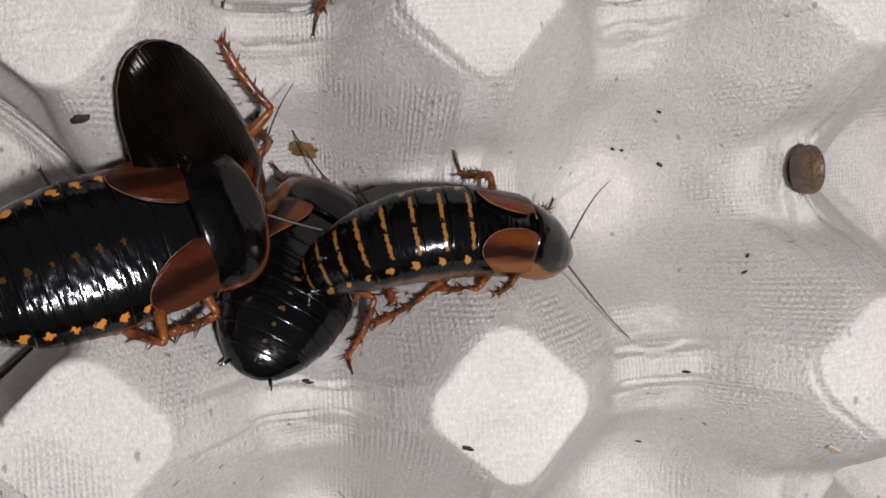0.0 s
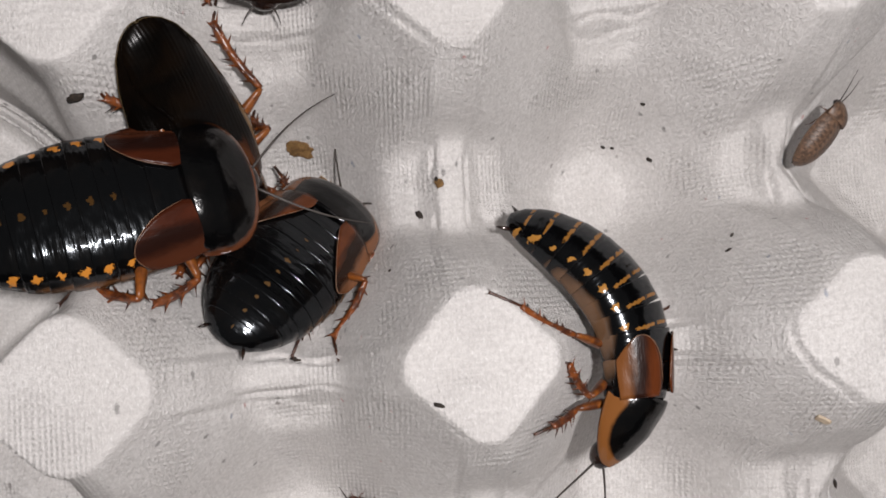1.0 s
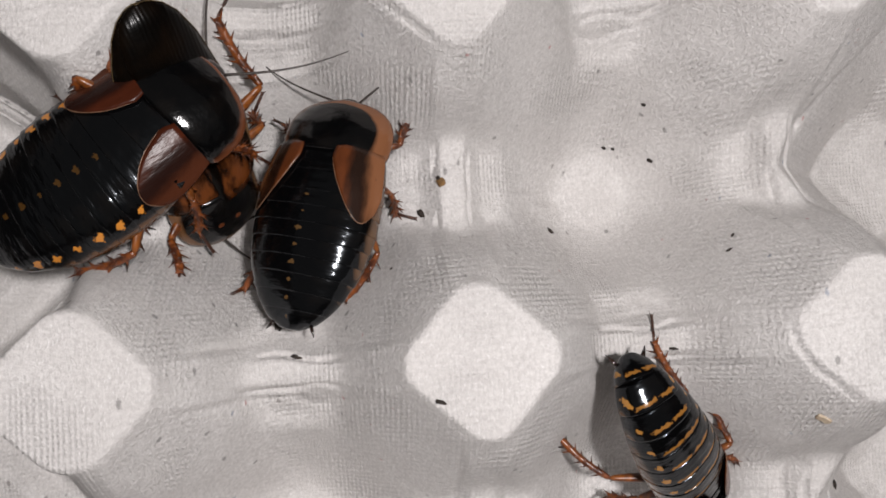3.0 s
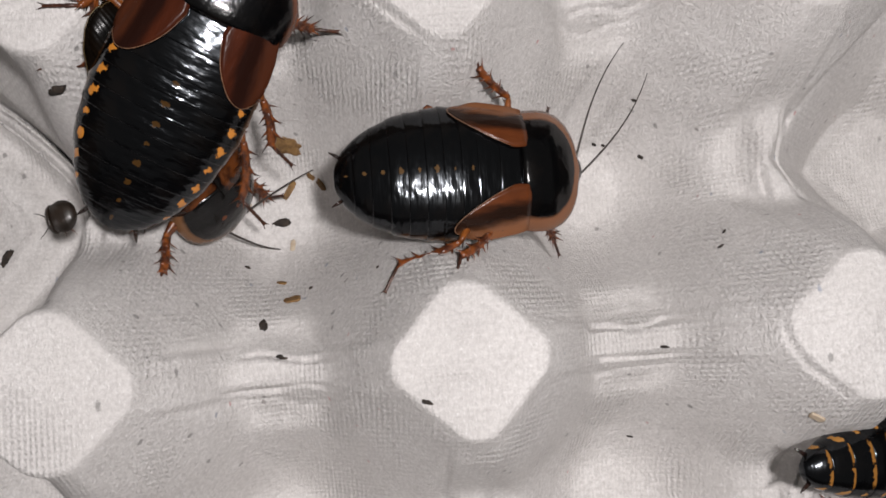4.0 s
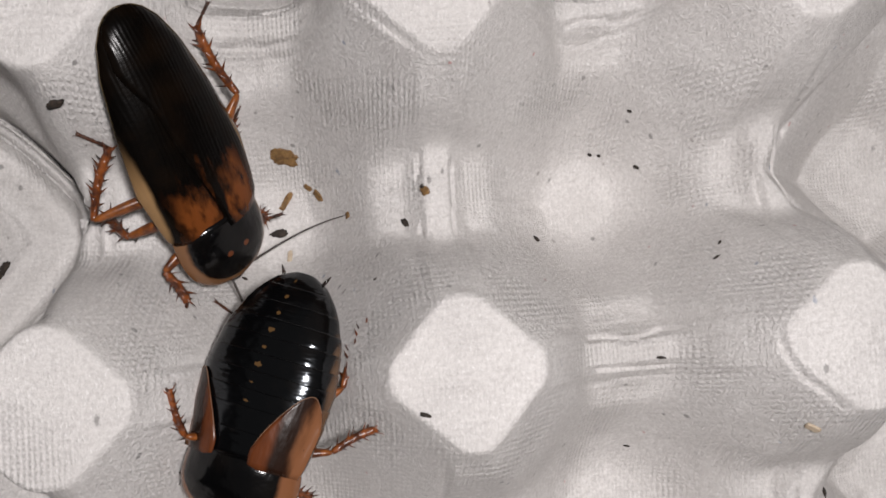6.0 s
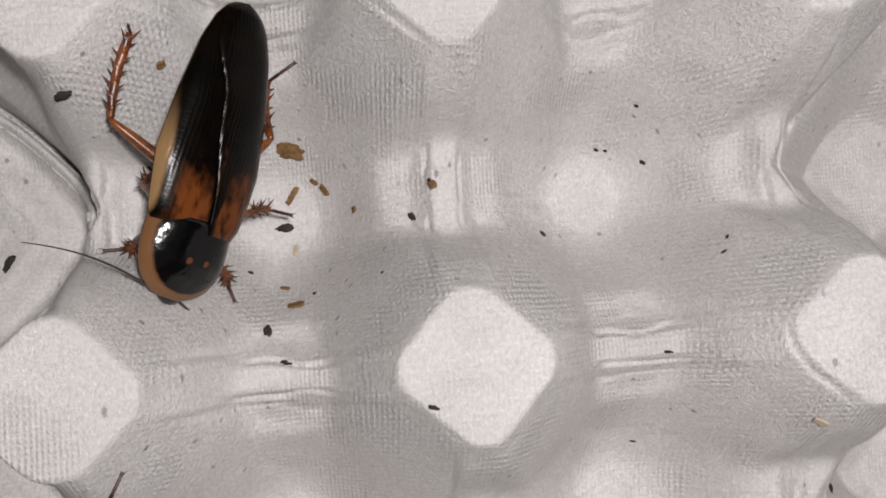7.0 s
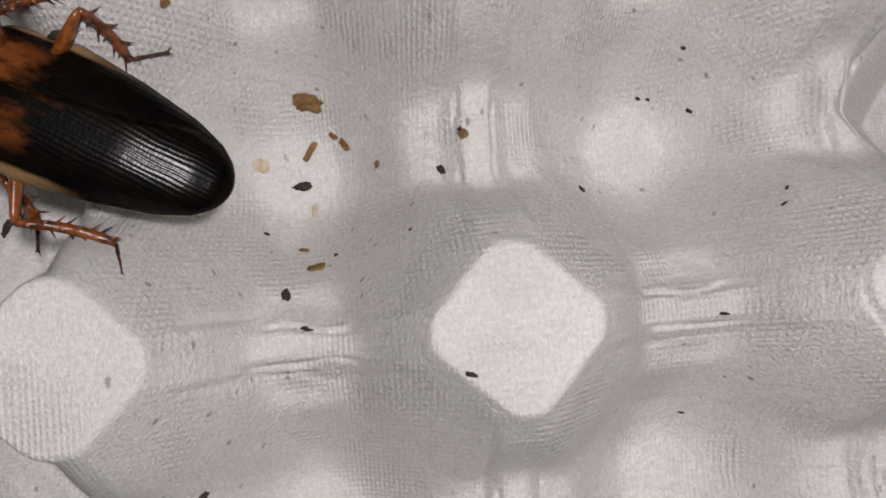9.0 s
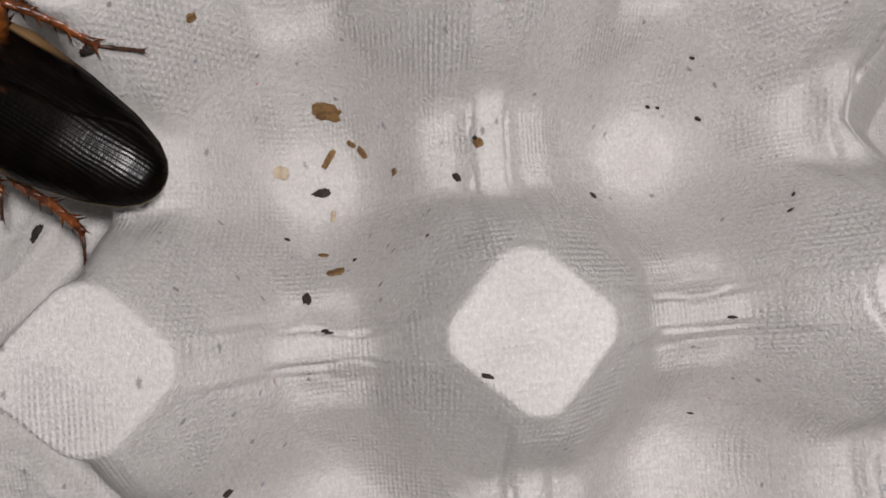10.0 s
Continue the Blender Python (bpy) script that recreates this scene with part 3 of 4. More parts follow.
def roach(kind, length, width, label, plates, rim, pads=None, wings=False, leg_mat=None, legs=1.0, feeler=0.016, tall=0.30, shield_w=0.47, neck=0.735, pad_end=0.5, snout=0.0, category="cockroach"):
    b = Body(length, width, tall * width)
    root = tagged(new(kind), label, category, "cockroaches on the egg tray")
    r = Roach()
    r.body, r.root, r.pieces, r.legs, r.feelers = b, root, [], [], []
    leg_mat = leg_mat or LEG

    def piece(ob, u):
        r.pieces.append((ob, u))

    count = 8
    inner = Body(length, 0.80 * width, 0.55 * b.T) if wings else b
    for n in range(count):
        u0, u1 = 0.56 * n / count, 0.56 * (n + 1) / count + 0.018
        at = 0.5 * (u0 + u1)
        piece(part("abdomen_segment", plate(inner, max(u0, 0.04 if wings else 0.0), u1, at), plates, root), at)
    for name, u0, u1 in (("metanotum", 0.555, 0.66), ("mesonotum", 0.645, neck + 0.03)):
        at = 0.5 * (u0 + u1)
        piece(part(name, plate(inner, u0, u1, at, 1.01), SEG_PLAIN if length > 0.02 else plates, root), at)
    at = 0.86
    piece(part("pronotum", shield(b, neck, 1.0, at, shield_w * width, b.T * 1.0, snout), rim, root), at)
    at = 0.95
    bm = bmesh.new()
    bmesh.ops.create_uvsphere(bm, u_segments=16, v_segments=10, radius=1)
    bmesh.ops.scale(bm, vec=(0.05 * length, 0.13 * width, 0.36 * b.T), verts=bm.verts)
    bmesh.ops.translate(bm, vec=(0.02 * length, 0, -0.12 * b.T), verts=bm.verts)
    head = part("head", bm, FACE, root)
    piece(head, at)
    chest = bmesh.new()
    bmesh.ops.create_uvsphere(chest, u_segments=18, v_segments=10, radius=1)
    bmesh.ops.scale(chest, vec=(0.2 * length, 0.33 * width, 0.42 * b.T), verts=chest.verts)
    piece(part("underside", chest, BELLY, root), 0.74)
    for s in (-1, 1):
        bm = bmesh.new()
        k = length / 0.04
        tube_into(bm, [(0, 0, 0), (-0.5 * k * MM, 0.25 * s * k * MM, 0), (-1.6 * k * MM, 0.9 * s * k * MM, 0.1 * k * MM)], [0.0003 * k, 0.00035 * k, 0.00008 * k], 6)
        bmesh.ops.translate(bm, vec=(0.0, 0.16 * s * width, 0.0), verts=bm.verts)
        if wings:
            bm.free()
        else:
            piece(part("cercus", bm, FACE, root), 0.025)
        if pads:
            stub, edge = pad(b, 0.62, s, neck + 0.03, pad_end, (0.07 if pads[0] == "slim" else 0.085) * width, (0.475 if pads[0] == "slim" else 0.515) * width, pads[2])
            stub = part("wing_pad", stub, pads[1], root)
            part("rim", edge, EDGE, stub, "thin pale edge")
            piece(stub, 0.62)
        if wings:
            wing, edge = tegmen(b, ROOT_U, s, 0.0006 if s > 0 else 0.0002)
            wing = part("wing", wing, wings, root)
            part("rim", edge, WING_EDGE, wing, "thin olive brown edge")
            piece(wing, ROOT_U)
        bm = bmesh.new()
        n = 16
        pts = [(feeler * k / n, s * feeler * 0.10 * math.sin(2.4 * k / n), -feeler * 0.12 * (k / n) ** 2) for k in range(n + 1)]
        tube_into(bm, pts, [0.00021 * (1 - 0.7 * k / n) * max(legs, 0.5) for k in range(n + 1)], 5)
        f = part("antenna", bm, FEELER, root)
        r.feelers.append((f, s))
    # legs: hip (u, y share), lengths of thigh, shin and foot, resting ankle (u, y share)
    k = legs * 0.038
    for s in (-1, 1):
        for hip_u, a, c, d, foot_u, foot_y in ((0.80, 0.15, 0.14, 0.09, 0.96, 0.54), (0.70, 0.20, 0.19, 0.11, 0.60, 0.74), (0.60, 0.26, 0.28, 0.14, 0.24, 0.62)):
            thigh, shin, foot = leg_meshes(a * k, c * k, d * k, 0.0013 * legs)
            leg = part("leg", thigh, leg_mat, root)
            tibia = part("tibia", shin, SHIN if leg_mat is LEG else leg_mat, leg)
            tarsus = part("tarsus", foot, TOE if leg_mat is LEG else leg_mat, leg)
            r.legs.append(dict(leg=leg, tibia=tibia, tarsus=tarsus, side=s, hip=(hip_u, 0.20 * width * s), a=a * k, c=c * k, d=d * k, foot=(foot_u, foot_y * width * s)))
    return r


def frame_of(origin, ahead, up):
    x = Vector(ahead).normalized()
    y = Vector(up).cross(x)
    y = y.normalized() if y.length > 1e-9 else Vector((0, 1, 0))
    z = x.cross(y)
    m = Matrix((x, y, z)).transposed().to_4x4()
    m.translation = origin
    return m


def spine_frame(row, length, u):
    """The pose on the bent back at u; row: tail, middle, nose, lean to its left in degrees."""
    a, m, c, lean = row
    ctrl = 2 * m - (a + c) / 2
    pts = [a * (1 - k) ** 2 + 2 * ctrl * k * (1 - k) + c * k * k for k in (i / 24 for i in range(25))]
    runs = [0.0]
    for p, q in zip(pts, pts[1:]):
        runs.append(runs[-1] + (q - p).length)
    s = runs[-1] / 2 + (u - 0.5) * length
    if s <= 0:
        way = (pts[1] - pts[0]).normalized()
        place = pts[0] + way * s
    elif s >= runs[-1]:
        way = (pts[-1] - pts[-2]).normalized()
        place = pts[-1] + way * (s - runs[-1])
    else:
        i = max(n for n in range(24) if runs[n] <= s)
        way = (pts[i + 1] - pts[i]).normalized()
        place = pts[i] + way * (s - runs[i])
        before, after = pts[max(i - 2, 0)], pts[min(i + 3, 24)]
        way = (after - before).normalized()
    up = Vector((0, 0, 1))
    if abs(way.z) > 0.9:
        up = (up + Vector((-way.x, -way.y, 0)).normalized() * 0.5).normalized()
    left = up.cross(way).normalized()
    up = way.cross(left)
    up = up * math.cos(radians(lean)) + left * math.sin(radians(lean))
    return frame_of(place, way, up)


def bend_leg(hip, ankle, a, c, out):
    """The knee between hip and ankle, bent up and outwards so that the leg clears the tray, and the ankle that can be reached."""
    best = None
    for pull in (1.0, 0.85, 0.7, 0.55):
        goal = hip + Vector(((ankle.x - hip.x) * pull, (ankle.y - hip.y) * pull, 0))
        goal.z = ankle.z if pull == 1.0 else max(tray_z(goal.x, goal.y) + 0.0005, hip.z - 0.9 * (a + c))
        d = goal - hip
        reach = min(max(d.length, abs(a - c) * 1.05 + 0.0002), (a + c) * 0.985)
        d.normalize()
        goal = hip + d * reach
        k = (a * a - c * c + reach * reach) / (2 * reach)
        h = math.sqrt(max(a * a - k * k, 0.0))
        for lift in (0.25, 0.8, 1.8, 4.0):
            bulge = Vector((out.x, out.y, lift))
            bulge -= d * bulge.dot(d)
            knee = hip + d * k + bulge.normalized() * h
            deep = 0.0
            for p, q, f in ((hip, knee, 0.4), (hip, knee, 0.7), (hip, knee, 1.0), (knee, goal, 0.35), (knee, goal, 0.7), (knee, goal, 1.0)):
                s = p.lerp(q, f)
                deep = max(deep, tray_z(s.x, s.y) - s.z)
            if best is None or deep < best[0] - 0.0003:
                best = (deep, knee, goal)
            if deep < 0.0004:
                return knee, goal
    return best[1], best[2]


def smooth_rows(rows, step_s):
    """Rows of millimetres as metres, with extra rows between so that no two are more than step_s apart."""
    rows = [(t, Vector(a) * MM, Vector(m) * MM, Vector(c) * MM, lean) for t, a, m, c, lean in rows]
    if rows[0][0] > 0:
        rows.insert(0, (0.0, *rows[0][1:]))
    if rows[-1][0] < 10:
        rows.append((10.0, *rows[-1][1:]))
    out = []
    for p, q in zip(rows, rows[1:]):
        n = max(1, math.ceil((q[0] - p[0]) / step_s)) if (q[1] - p[1]).length + (q[3] - p[3]).length > 0.004 else 1
        for i in range(n):
            f = i / n
            e = f * f * (3 - 2 * f) if q[0] - p[0] > 0.6 else f
            out.append((p[0] + (q[0] - p[0]) * f, *(p[k].lerp(q[k], e) for k in (1, 2, 3)), p[4] + (q[4] - p[4]) * e))
    out.append(rows[-1])
    return out


def planted(marks, t):
    """Where a foot's tip stands at t, of marks of (seconds, x, y) in millimetres, or None."""
    before = [k for k in marks if k[0] <= t + 1e-6]
    after = [k for k in marks if k[0] >= t - 1e-6]
    if before and after and after[0][0] - before[-1][0] <= 0.75:
        p, q = before[-1], after[0]
        f = 0.0 if q[0] == p[0] else (t - p[0]) / (q[0] - p[0])
        return Vector((p[1] + (q[1] - p[1]) * f, p[2] + (q[2] - p[2]) * f)) * MM
    for k in before[-1:] + after[:1]:
        if abs(k[0] - t) <= 0.16:
            return Vector((k[1], k[2])) * MM
    return None


def drive(r, rows, feet=None, step_s=0.22, sway=8.0, aim=((0, 32, -32),)):
    """Key a roach's body along its rows; its feet stay where they stand on the tray until the body has gone too far from them."""
    b = r.body
    rows = smooth_rows(rows, step_s)
    roots = [(t, spine_frame((a, m, c, lean), b.L, ROOT_U), (a, m, c, lean)) for t, a, m, c, lean in rows]
    walk(r.root, [(t, m) for t, m, _ in roots])
    bends = max((m - (a + c) / 2).length for _, a, m, c, _ in rows) > 0.0005
    for ob, u in r.pieces:
        if not bends:
            ob.matrix_basis = pose((u - ROOT_U) * b.L, 0, 0)
        else:
            walk(ob, [(t, m.inverted() @ spine_frame(row, b.L, u)) for t, m, row in roots])
    for n, (ob, s) in enumerate(r.feelers):
        keys = []
        for t, m, row in roots:
            yaw = float(np.interp(t, [k[0] for k in aim], [k[1 if s > 0 else 2] for k in aim])) + sway * (math.sin(2.3 * t + n * 1.7) + math.sin(1.1 * t + 2.0))
            local = m.inverted() @ spine_frame(row, b.L, 0.965) @ pose(0.03 * b.L, s * 0.06 * b.W, -0.1 * b.T, 0, -8 + 6 * math.sin(1.9 * t + n), yaw)
            keys.append((t, local))
        walk(ob, keys)
    for n, g in enumerate(r.legs):
        stand, keys = None, ([], [], [])
        limit = 0.45 * (g["a"] + g["c"])
        marks = (feet or {}).get((g["side"], n % 3), ())
        for t, m, row in roots:
            hip_m = spine_frame(row, b.L, g["hip"][0])
            hip = hip_m @ Vector((0, g["hip"][1], -0.25 * b.T))
            rest = spine_frame(row, b.L, g["foot"][0]) @ Vector((0, g["foot"][1], 0))
            if stand is None or (Vector((stand.x, stand.y)) - Vector((rest.x, rest.y))).length > limit:
                stand = Vector((rest.x, rest.y, max(tray_z(rest.x, rest.y) + 0.0005, hip.z - 0.9 * (g["a"] + g["c"]))))
            out = hip_m.to_3x3() @ Vector((0.15, g["side"], 0))
            tip = planted(marks, t)
            if tip:
                way = (tip - Vector((hip.x, hip.y))).normalized()
                spot = tip - way * g["d"] * 0.9
                stand = Vector((spot.x, spot.y, max(tray_z(spot.x, spot.y) + 0.0005, hip.z - 0.9 * (g["a"] + g["c"]))))
            knee, ankle = bend_leg(hip, stand.copy(), g["a"], g["c"], out)
            leg = frame_of(hip, knee - hip, Vector((0, 0, 1)))
            shin = frame_of(knee, ankle - knee, Vector((0, 0, 1)))
            away = (ankle - knee).normalized() * 0.7 + Vector((out.x, out.y, 0)).normalized() * 0.7
            if tip:
                away = Vector((tip.x - ankle.x, tip.y - ankle.y, 0)).normalized()
            away.z = (tray_z(ankle.x + away.x * g["d"], ankle.y + away.y * g["d"]) + 0.0004 - ankle.z) / g["d"]
            away.z = max(min(away.z, 0.7), -0.7)
            toe = frame_of(ankle, away, Vector((0, 0, 1)))
            keys[0].append((t, m.inverted() @ leg))
            keys[1].append((t, leg.inverted() @ shin))
            keys[2].append((t, leg.inverted() @ toe))
        for ob, some in zip((g["leg"], g["tibia"], g["tarsus"]), keys):
            walk(ob, some)


# ---- the place ----
egg_tray()
bm = bmesh.new()
bmesh.ops.create_grid(bm, x_segments=4, y_segments=4, size=0.6)
floor = part("floor", bm, TABLE)
floor.location.z = -0.003
tagged(floor, "plain grey board under the egg tray", "floor", "", "structure")
for n, (x, y, rz) in enumerate(((0, 0.6, 0), (0, -0.6, 0), (0.6, 0, 90), (-0.6, 0, 90))):
    bm = bmesh.new()
    bmesh.ops.create_cube(bm, size=1)
    bmesh.ops.scale(bm, vec=(1.2, 0.01, 0.5), verts=bm.verts)
    wall = part("wall_" + ("north", "south", "east", "west")[n], bm, TABLE)
    wall.matrix_world = pose(x * 1.0085, y * 1.0085, 0.247, 0, 0, rz)
    tagged(wall, "plain grey wall round the board", "wall", "", "structure")

SEG_PLAIN = segment_material("black_plate", "plain")
SEG_SPOTS = segment_material("black_plate_amber_spots", "spots")
SEG_STRIPES = segment_material("black_plate_amber_bars", "stripes")
SEG_FAINT = segment_material("black_plate_faint_spots", "faint")
RIM_TAN = shield_material("black_shield_tan_rim", (0.155, 0.064, 0.029), 0.77)
RIM_MALE = shield_material("black_shield_pale_rim", (0.135, 0.064, 0.028), 0.82, True)
RIM_BROWN = shield_material("black_shield_brown_rim", (0.11, 0.036, 0.015), 0.91)
RIM_STRIPED = shield_material("black_shield_copper_rim", (0.17, 0.064, 0.017), 0.76)
PAD_BROWN = pad_material("brown_wing_stub", (0.048, 0.0115, 0.005), (0.010, 0.004, 0.003), (0.05, 0.015, 0.007), 0.0184, 0.10)
PAD_COPPER = pad_material("copper_wing_stub", (0.10, 0.028, 0.009), (0.006, 0.004, 0.003), (0.155, 0.064, 0.029), 0.0173, 0.25)
PAD_RED = pad_material("red_brown_wing_stub", (0.10, 0.025, 0.007), (0.007, 0.003, 0.0025), (0.14, 0.05, 0.014), 0.0116, 0.35)
NYMPH = plain("speckled_brown_shell", (0.15, 0.088, 0.055), (0.05, 0.028, 0.018), 1500, 0.5, 0.0)
NYMPH_RED = plain("red_brown_shell", (0.10, 0.035, 0.02), (0.05, 0.018, 0.012), 900, 0.35, 0.2)
NYMPH_DARK = plain("dark_shell", (0.02, 0.013, 0.009), (0.010, 0.007, 0.005), 900, 0.35, 0.2)

female = roach("female_cockroach", 0.037, 0.0186, "large glossy black female cockroach with amber spots and short wings", SEG_SPOTS, RIM_BROWN, ("wide", PAD_BROWN, 0.38), tall=0.25, neck=0.755, pad_end=0.55, shield_w=0.475)
male = roach("male_cockroach", 0.0390, 0.0166, "long-winged dark brown male cockroach with amber shoulders", SEG_PLAIN, RIM_MALE, None, tegmen_material("dark_veined_wing", 0.0390), tall=0.22, feeler=0.02, shield_w=0.418)
dark = roach("black_cockroach", 0.0315, 0.0173, "glossy black young cockroach with tan-rimmed shield and copper wing pads", SEG_FAINT, RIM_TAN, ("wide", PAD_COPPER, 0.6), legs=0.85, tall=0.27, feeler=0.018, pad_end=0.455, shield_w=0.455)
striped = roach("striped_cockroach", 0.0395, 0.0116, "slim black cockroach nymph with amber bars across its back", SEG_STRIPES, RIM_STRIPED, ("slim", PAD_RED, 0.15), legs=0.82, tall=0.41, feeler=0.018, pad_end=0.57, shield_w=0.45, snout=0.38)
small = roach("small_nymph", 0.0105, 0.0068, "small speckled brown cockroach nymph in a cup of the tray", NYMPH, NYMPH, leg_mat=LEG_DARK, legs=0.13, tall=0.32, feeler=0.005)
brown = roach("tiny_nymph", 0.0065, 0.0026, "tiny red-brown cockroach nymph crossing a cup", NYMPH_RED, NYMPH_RED, leg_mat=LEG_DARK, legs=0.13, tall=0.32, feeler=0.004)
speck = roach("round_nymph", 0.0044, 0.0042, "tiny round dark cockroach nymph in a deep cup", NYMPH_DARK, NYMPH_DARK, leg_mat=LEG_DARK, legs=0.1, tall=0.32, feeler=0.003)
RIM_BLACK = shield_material("black_shield", (0.012, 0.006, 0.004), 0.92)
peeker = roach("shy_cockroach", 0.033, 0.016, "black cockroach that peers in over the tray's ridge", SEG_PLAIN, RIM_BLACK, ("wide", PAD_BROWN, 0.25), legs=0.85, tall=0.27, feeler=0.003)


# ---- droppings and crumbs ----
def lump(name, x, y, long, wide, tall, turn, material, seed, label, category):
    bm = bmesh.new()
    bmesh.ops.create_icosphere(bm, subdivisions=3, radius=0.5)
    rng = random.Random(seed)
    off = Vector((rng.uniform(0, 50), rng.uniform(0, 50), rng.uniform(0, 50)))
    for v in bm.verts:
        k = 1 + 0.5 * noise.noise(v.co * 3.0 + off) + 0.4 * noise.noise(v.co * 7 + off)
        v.co = Vector((v.co.x * long * k, v.co.y * wide * k, v.co.z * tall))
    return rest(part(name, bm, material), x, y, turn, tall * 0.28, label, category)


def rest(ob, x, y, turn, rise, label, category):
    """Lay a crumb on the tray, along its slope."""
    e = 0.0009
    up = Vector((tray_z(x - e, y) - tray_z(x + e, y), tray_z(x, y - e) - tray_z(x, y + e), 2 * e)).normalized()
    ahead = Vector((math.cos(radians(turn)), math.sin(radians(turn)), 0))
    ob.matrix_world = frame_of(Vector((x, y, tray_z(x, y))) + up * rise, ahead - up * ahead.dot(up), up)
    return tagged(ob, label, category, "droppings and crumbs")


def flake(name, x, y, long, wide, turn, material, seed, label):
    """A flat broken crumb: a blocky ragged outline with a crumbly top."""
    bm = bmesh.new()
    rng = random.Random(seed)
    off = Vector((rng.uniform(0, 50), rng.uniform(0, 50), 0))
    rings, count = [], 36
    for share, z in ((1.0, -0.10), (1.0, 0.16), (0.9, 0.24), (0.5, 0.26)):
        ring = []
        for n in range(count):
            a = 2 * math.pi * n / count
            c, sn = math.cos(a), math.sin(a)
            k = 1 + 0.26 * noise.noise(Vector((c, sn, 0)) * 1.7 + off) + 0.17 * noise.noise(Vector((c, sn, 0)) * 5 + off)
            px, py = 0.5 * long * math.copysign(abs(c) ** 0.62, c) * k * share, 0.5 * wide * math.copysign(abs(sn) ** 0.62, sn) * k * share
            ring.append((px, py, MM * (z + (0.12 * noise.noise(Vector((px, py, 0)) * 1800 + off) if z > 0.2 else 0))))
        rings.append(ring)
    return rest(part(name, loft(rings), material), x, y, turn, 0.0, label, "crumb")


DEBRIS = (
    ('f', -46.4, 36.5, 2.77, 1.39, 50),
    ('f', -25.7, 6.5, 1.92, 1.25, 75),
    ('f', -23.1, 2.0, 2.26, 1.27, -20),
    ('f', -38.0, -17.1, 1.66, 1.13, 15),
    ('f', -4.7, 20.8, 1.65, 0.97, -40),
    ('f', 15.7, 18.0, 1.20, 0.88, -55),
    ('f', 33.0, 28.3, 1.22, 0.70, -5),
    ('f', -23.5, 22.7, 3.10, 1.29, 5),
    ('f', -65.4, 20.5, 3.02, 1.42, 55),
    ('f', 54.4, -23.4, 1.93, 1.05, -45),
    ('f', 30.7, 35.8, 0.79, 0.53, -5),
    ('f', -19.2, 11.5, 0.68, 0.53, -5),
    ('f', -28.6, 15.6, 0.96, 0.64, -5),
    ('f', 38.4, 14.2, 0.93, 0.47, 75),
    ('f', 37.1, 12.1, 1.07, 0.46, -5),
    ('f', 26.5, 31.3, 0.80, 0.53, -50),
    ('f', 27.7, -0.7, 1.35, 0.52, 0),
    ('f', -5.7, -4.0, 1.58, 0.55, -20),
    ('f', 26.8, -14.4, 1.19, 0.43, -5),
    ('f', 27.9, 31.0, 0.70, 0.53, -5),
    ('f', -9.7, 12.9, 0.55, 0.41, -5),
    ('c', -21.5, 33.7, 5.16, 3.16, -17),
    ('c', -16.9, 27.8, 2.34, 1.09, -40),
    ('c', -22.0, 27.6, 3.81, 0.95, 55),
    ('c', -18.4, 29.3, 1.68, 0.84, -30),
    ('c', -12.6, 23.7, 1.15, 0.99, 5),
    ('c', -21.9, 10.0, 2.90, 1.53, -10),
    ('c', -23.6, 12.8, 1.77, 0.64, -45),
    ('c', -1.8, 24.7, 1.47, 1.25, 15),
    ('f', -2.1, 25.3, 0.78, 0.63, -5),
    ('c', -35.8, 41.1, 1.52, 1.11, -5),
    ('p', -29.1, 26.0, 2.41, 3.10, 75),
    ('p', -22.0, 18.9, 1.02, 2.55, -5),
    ('p', 43.1, -10.7, 2.36, 1.41, -20),
)
for n, (kind, x, y, long, wide, turn) in enumerate(DEBRIS):
    if kind == "f":
        lump("dropping", x * MM, y * MM, 0.88 * long * MM, 0.88 * wide * MM, 0.6 * wide * MM, turn, FRASS, n, "small dark brown dropping stuck to the tray", "dropping")
    elif kind == "c":
        flake("food_crumb", x * MM, y * MM, 0.85 * long * MM, wide * MM, turn, CRUMB, n, "flat golden brown food crumb on the tray")
    else:
        flake("food_crumb", x * MM, y * MM, 0.8 * long * MM, 0.8 * wide * MM, turn, SMUDGE, n, "faint pale crumb stuck in a cup")


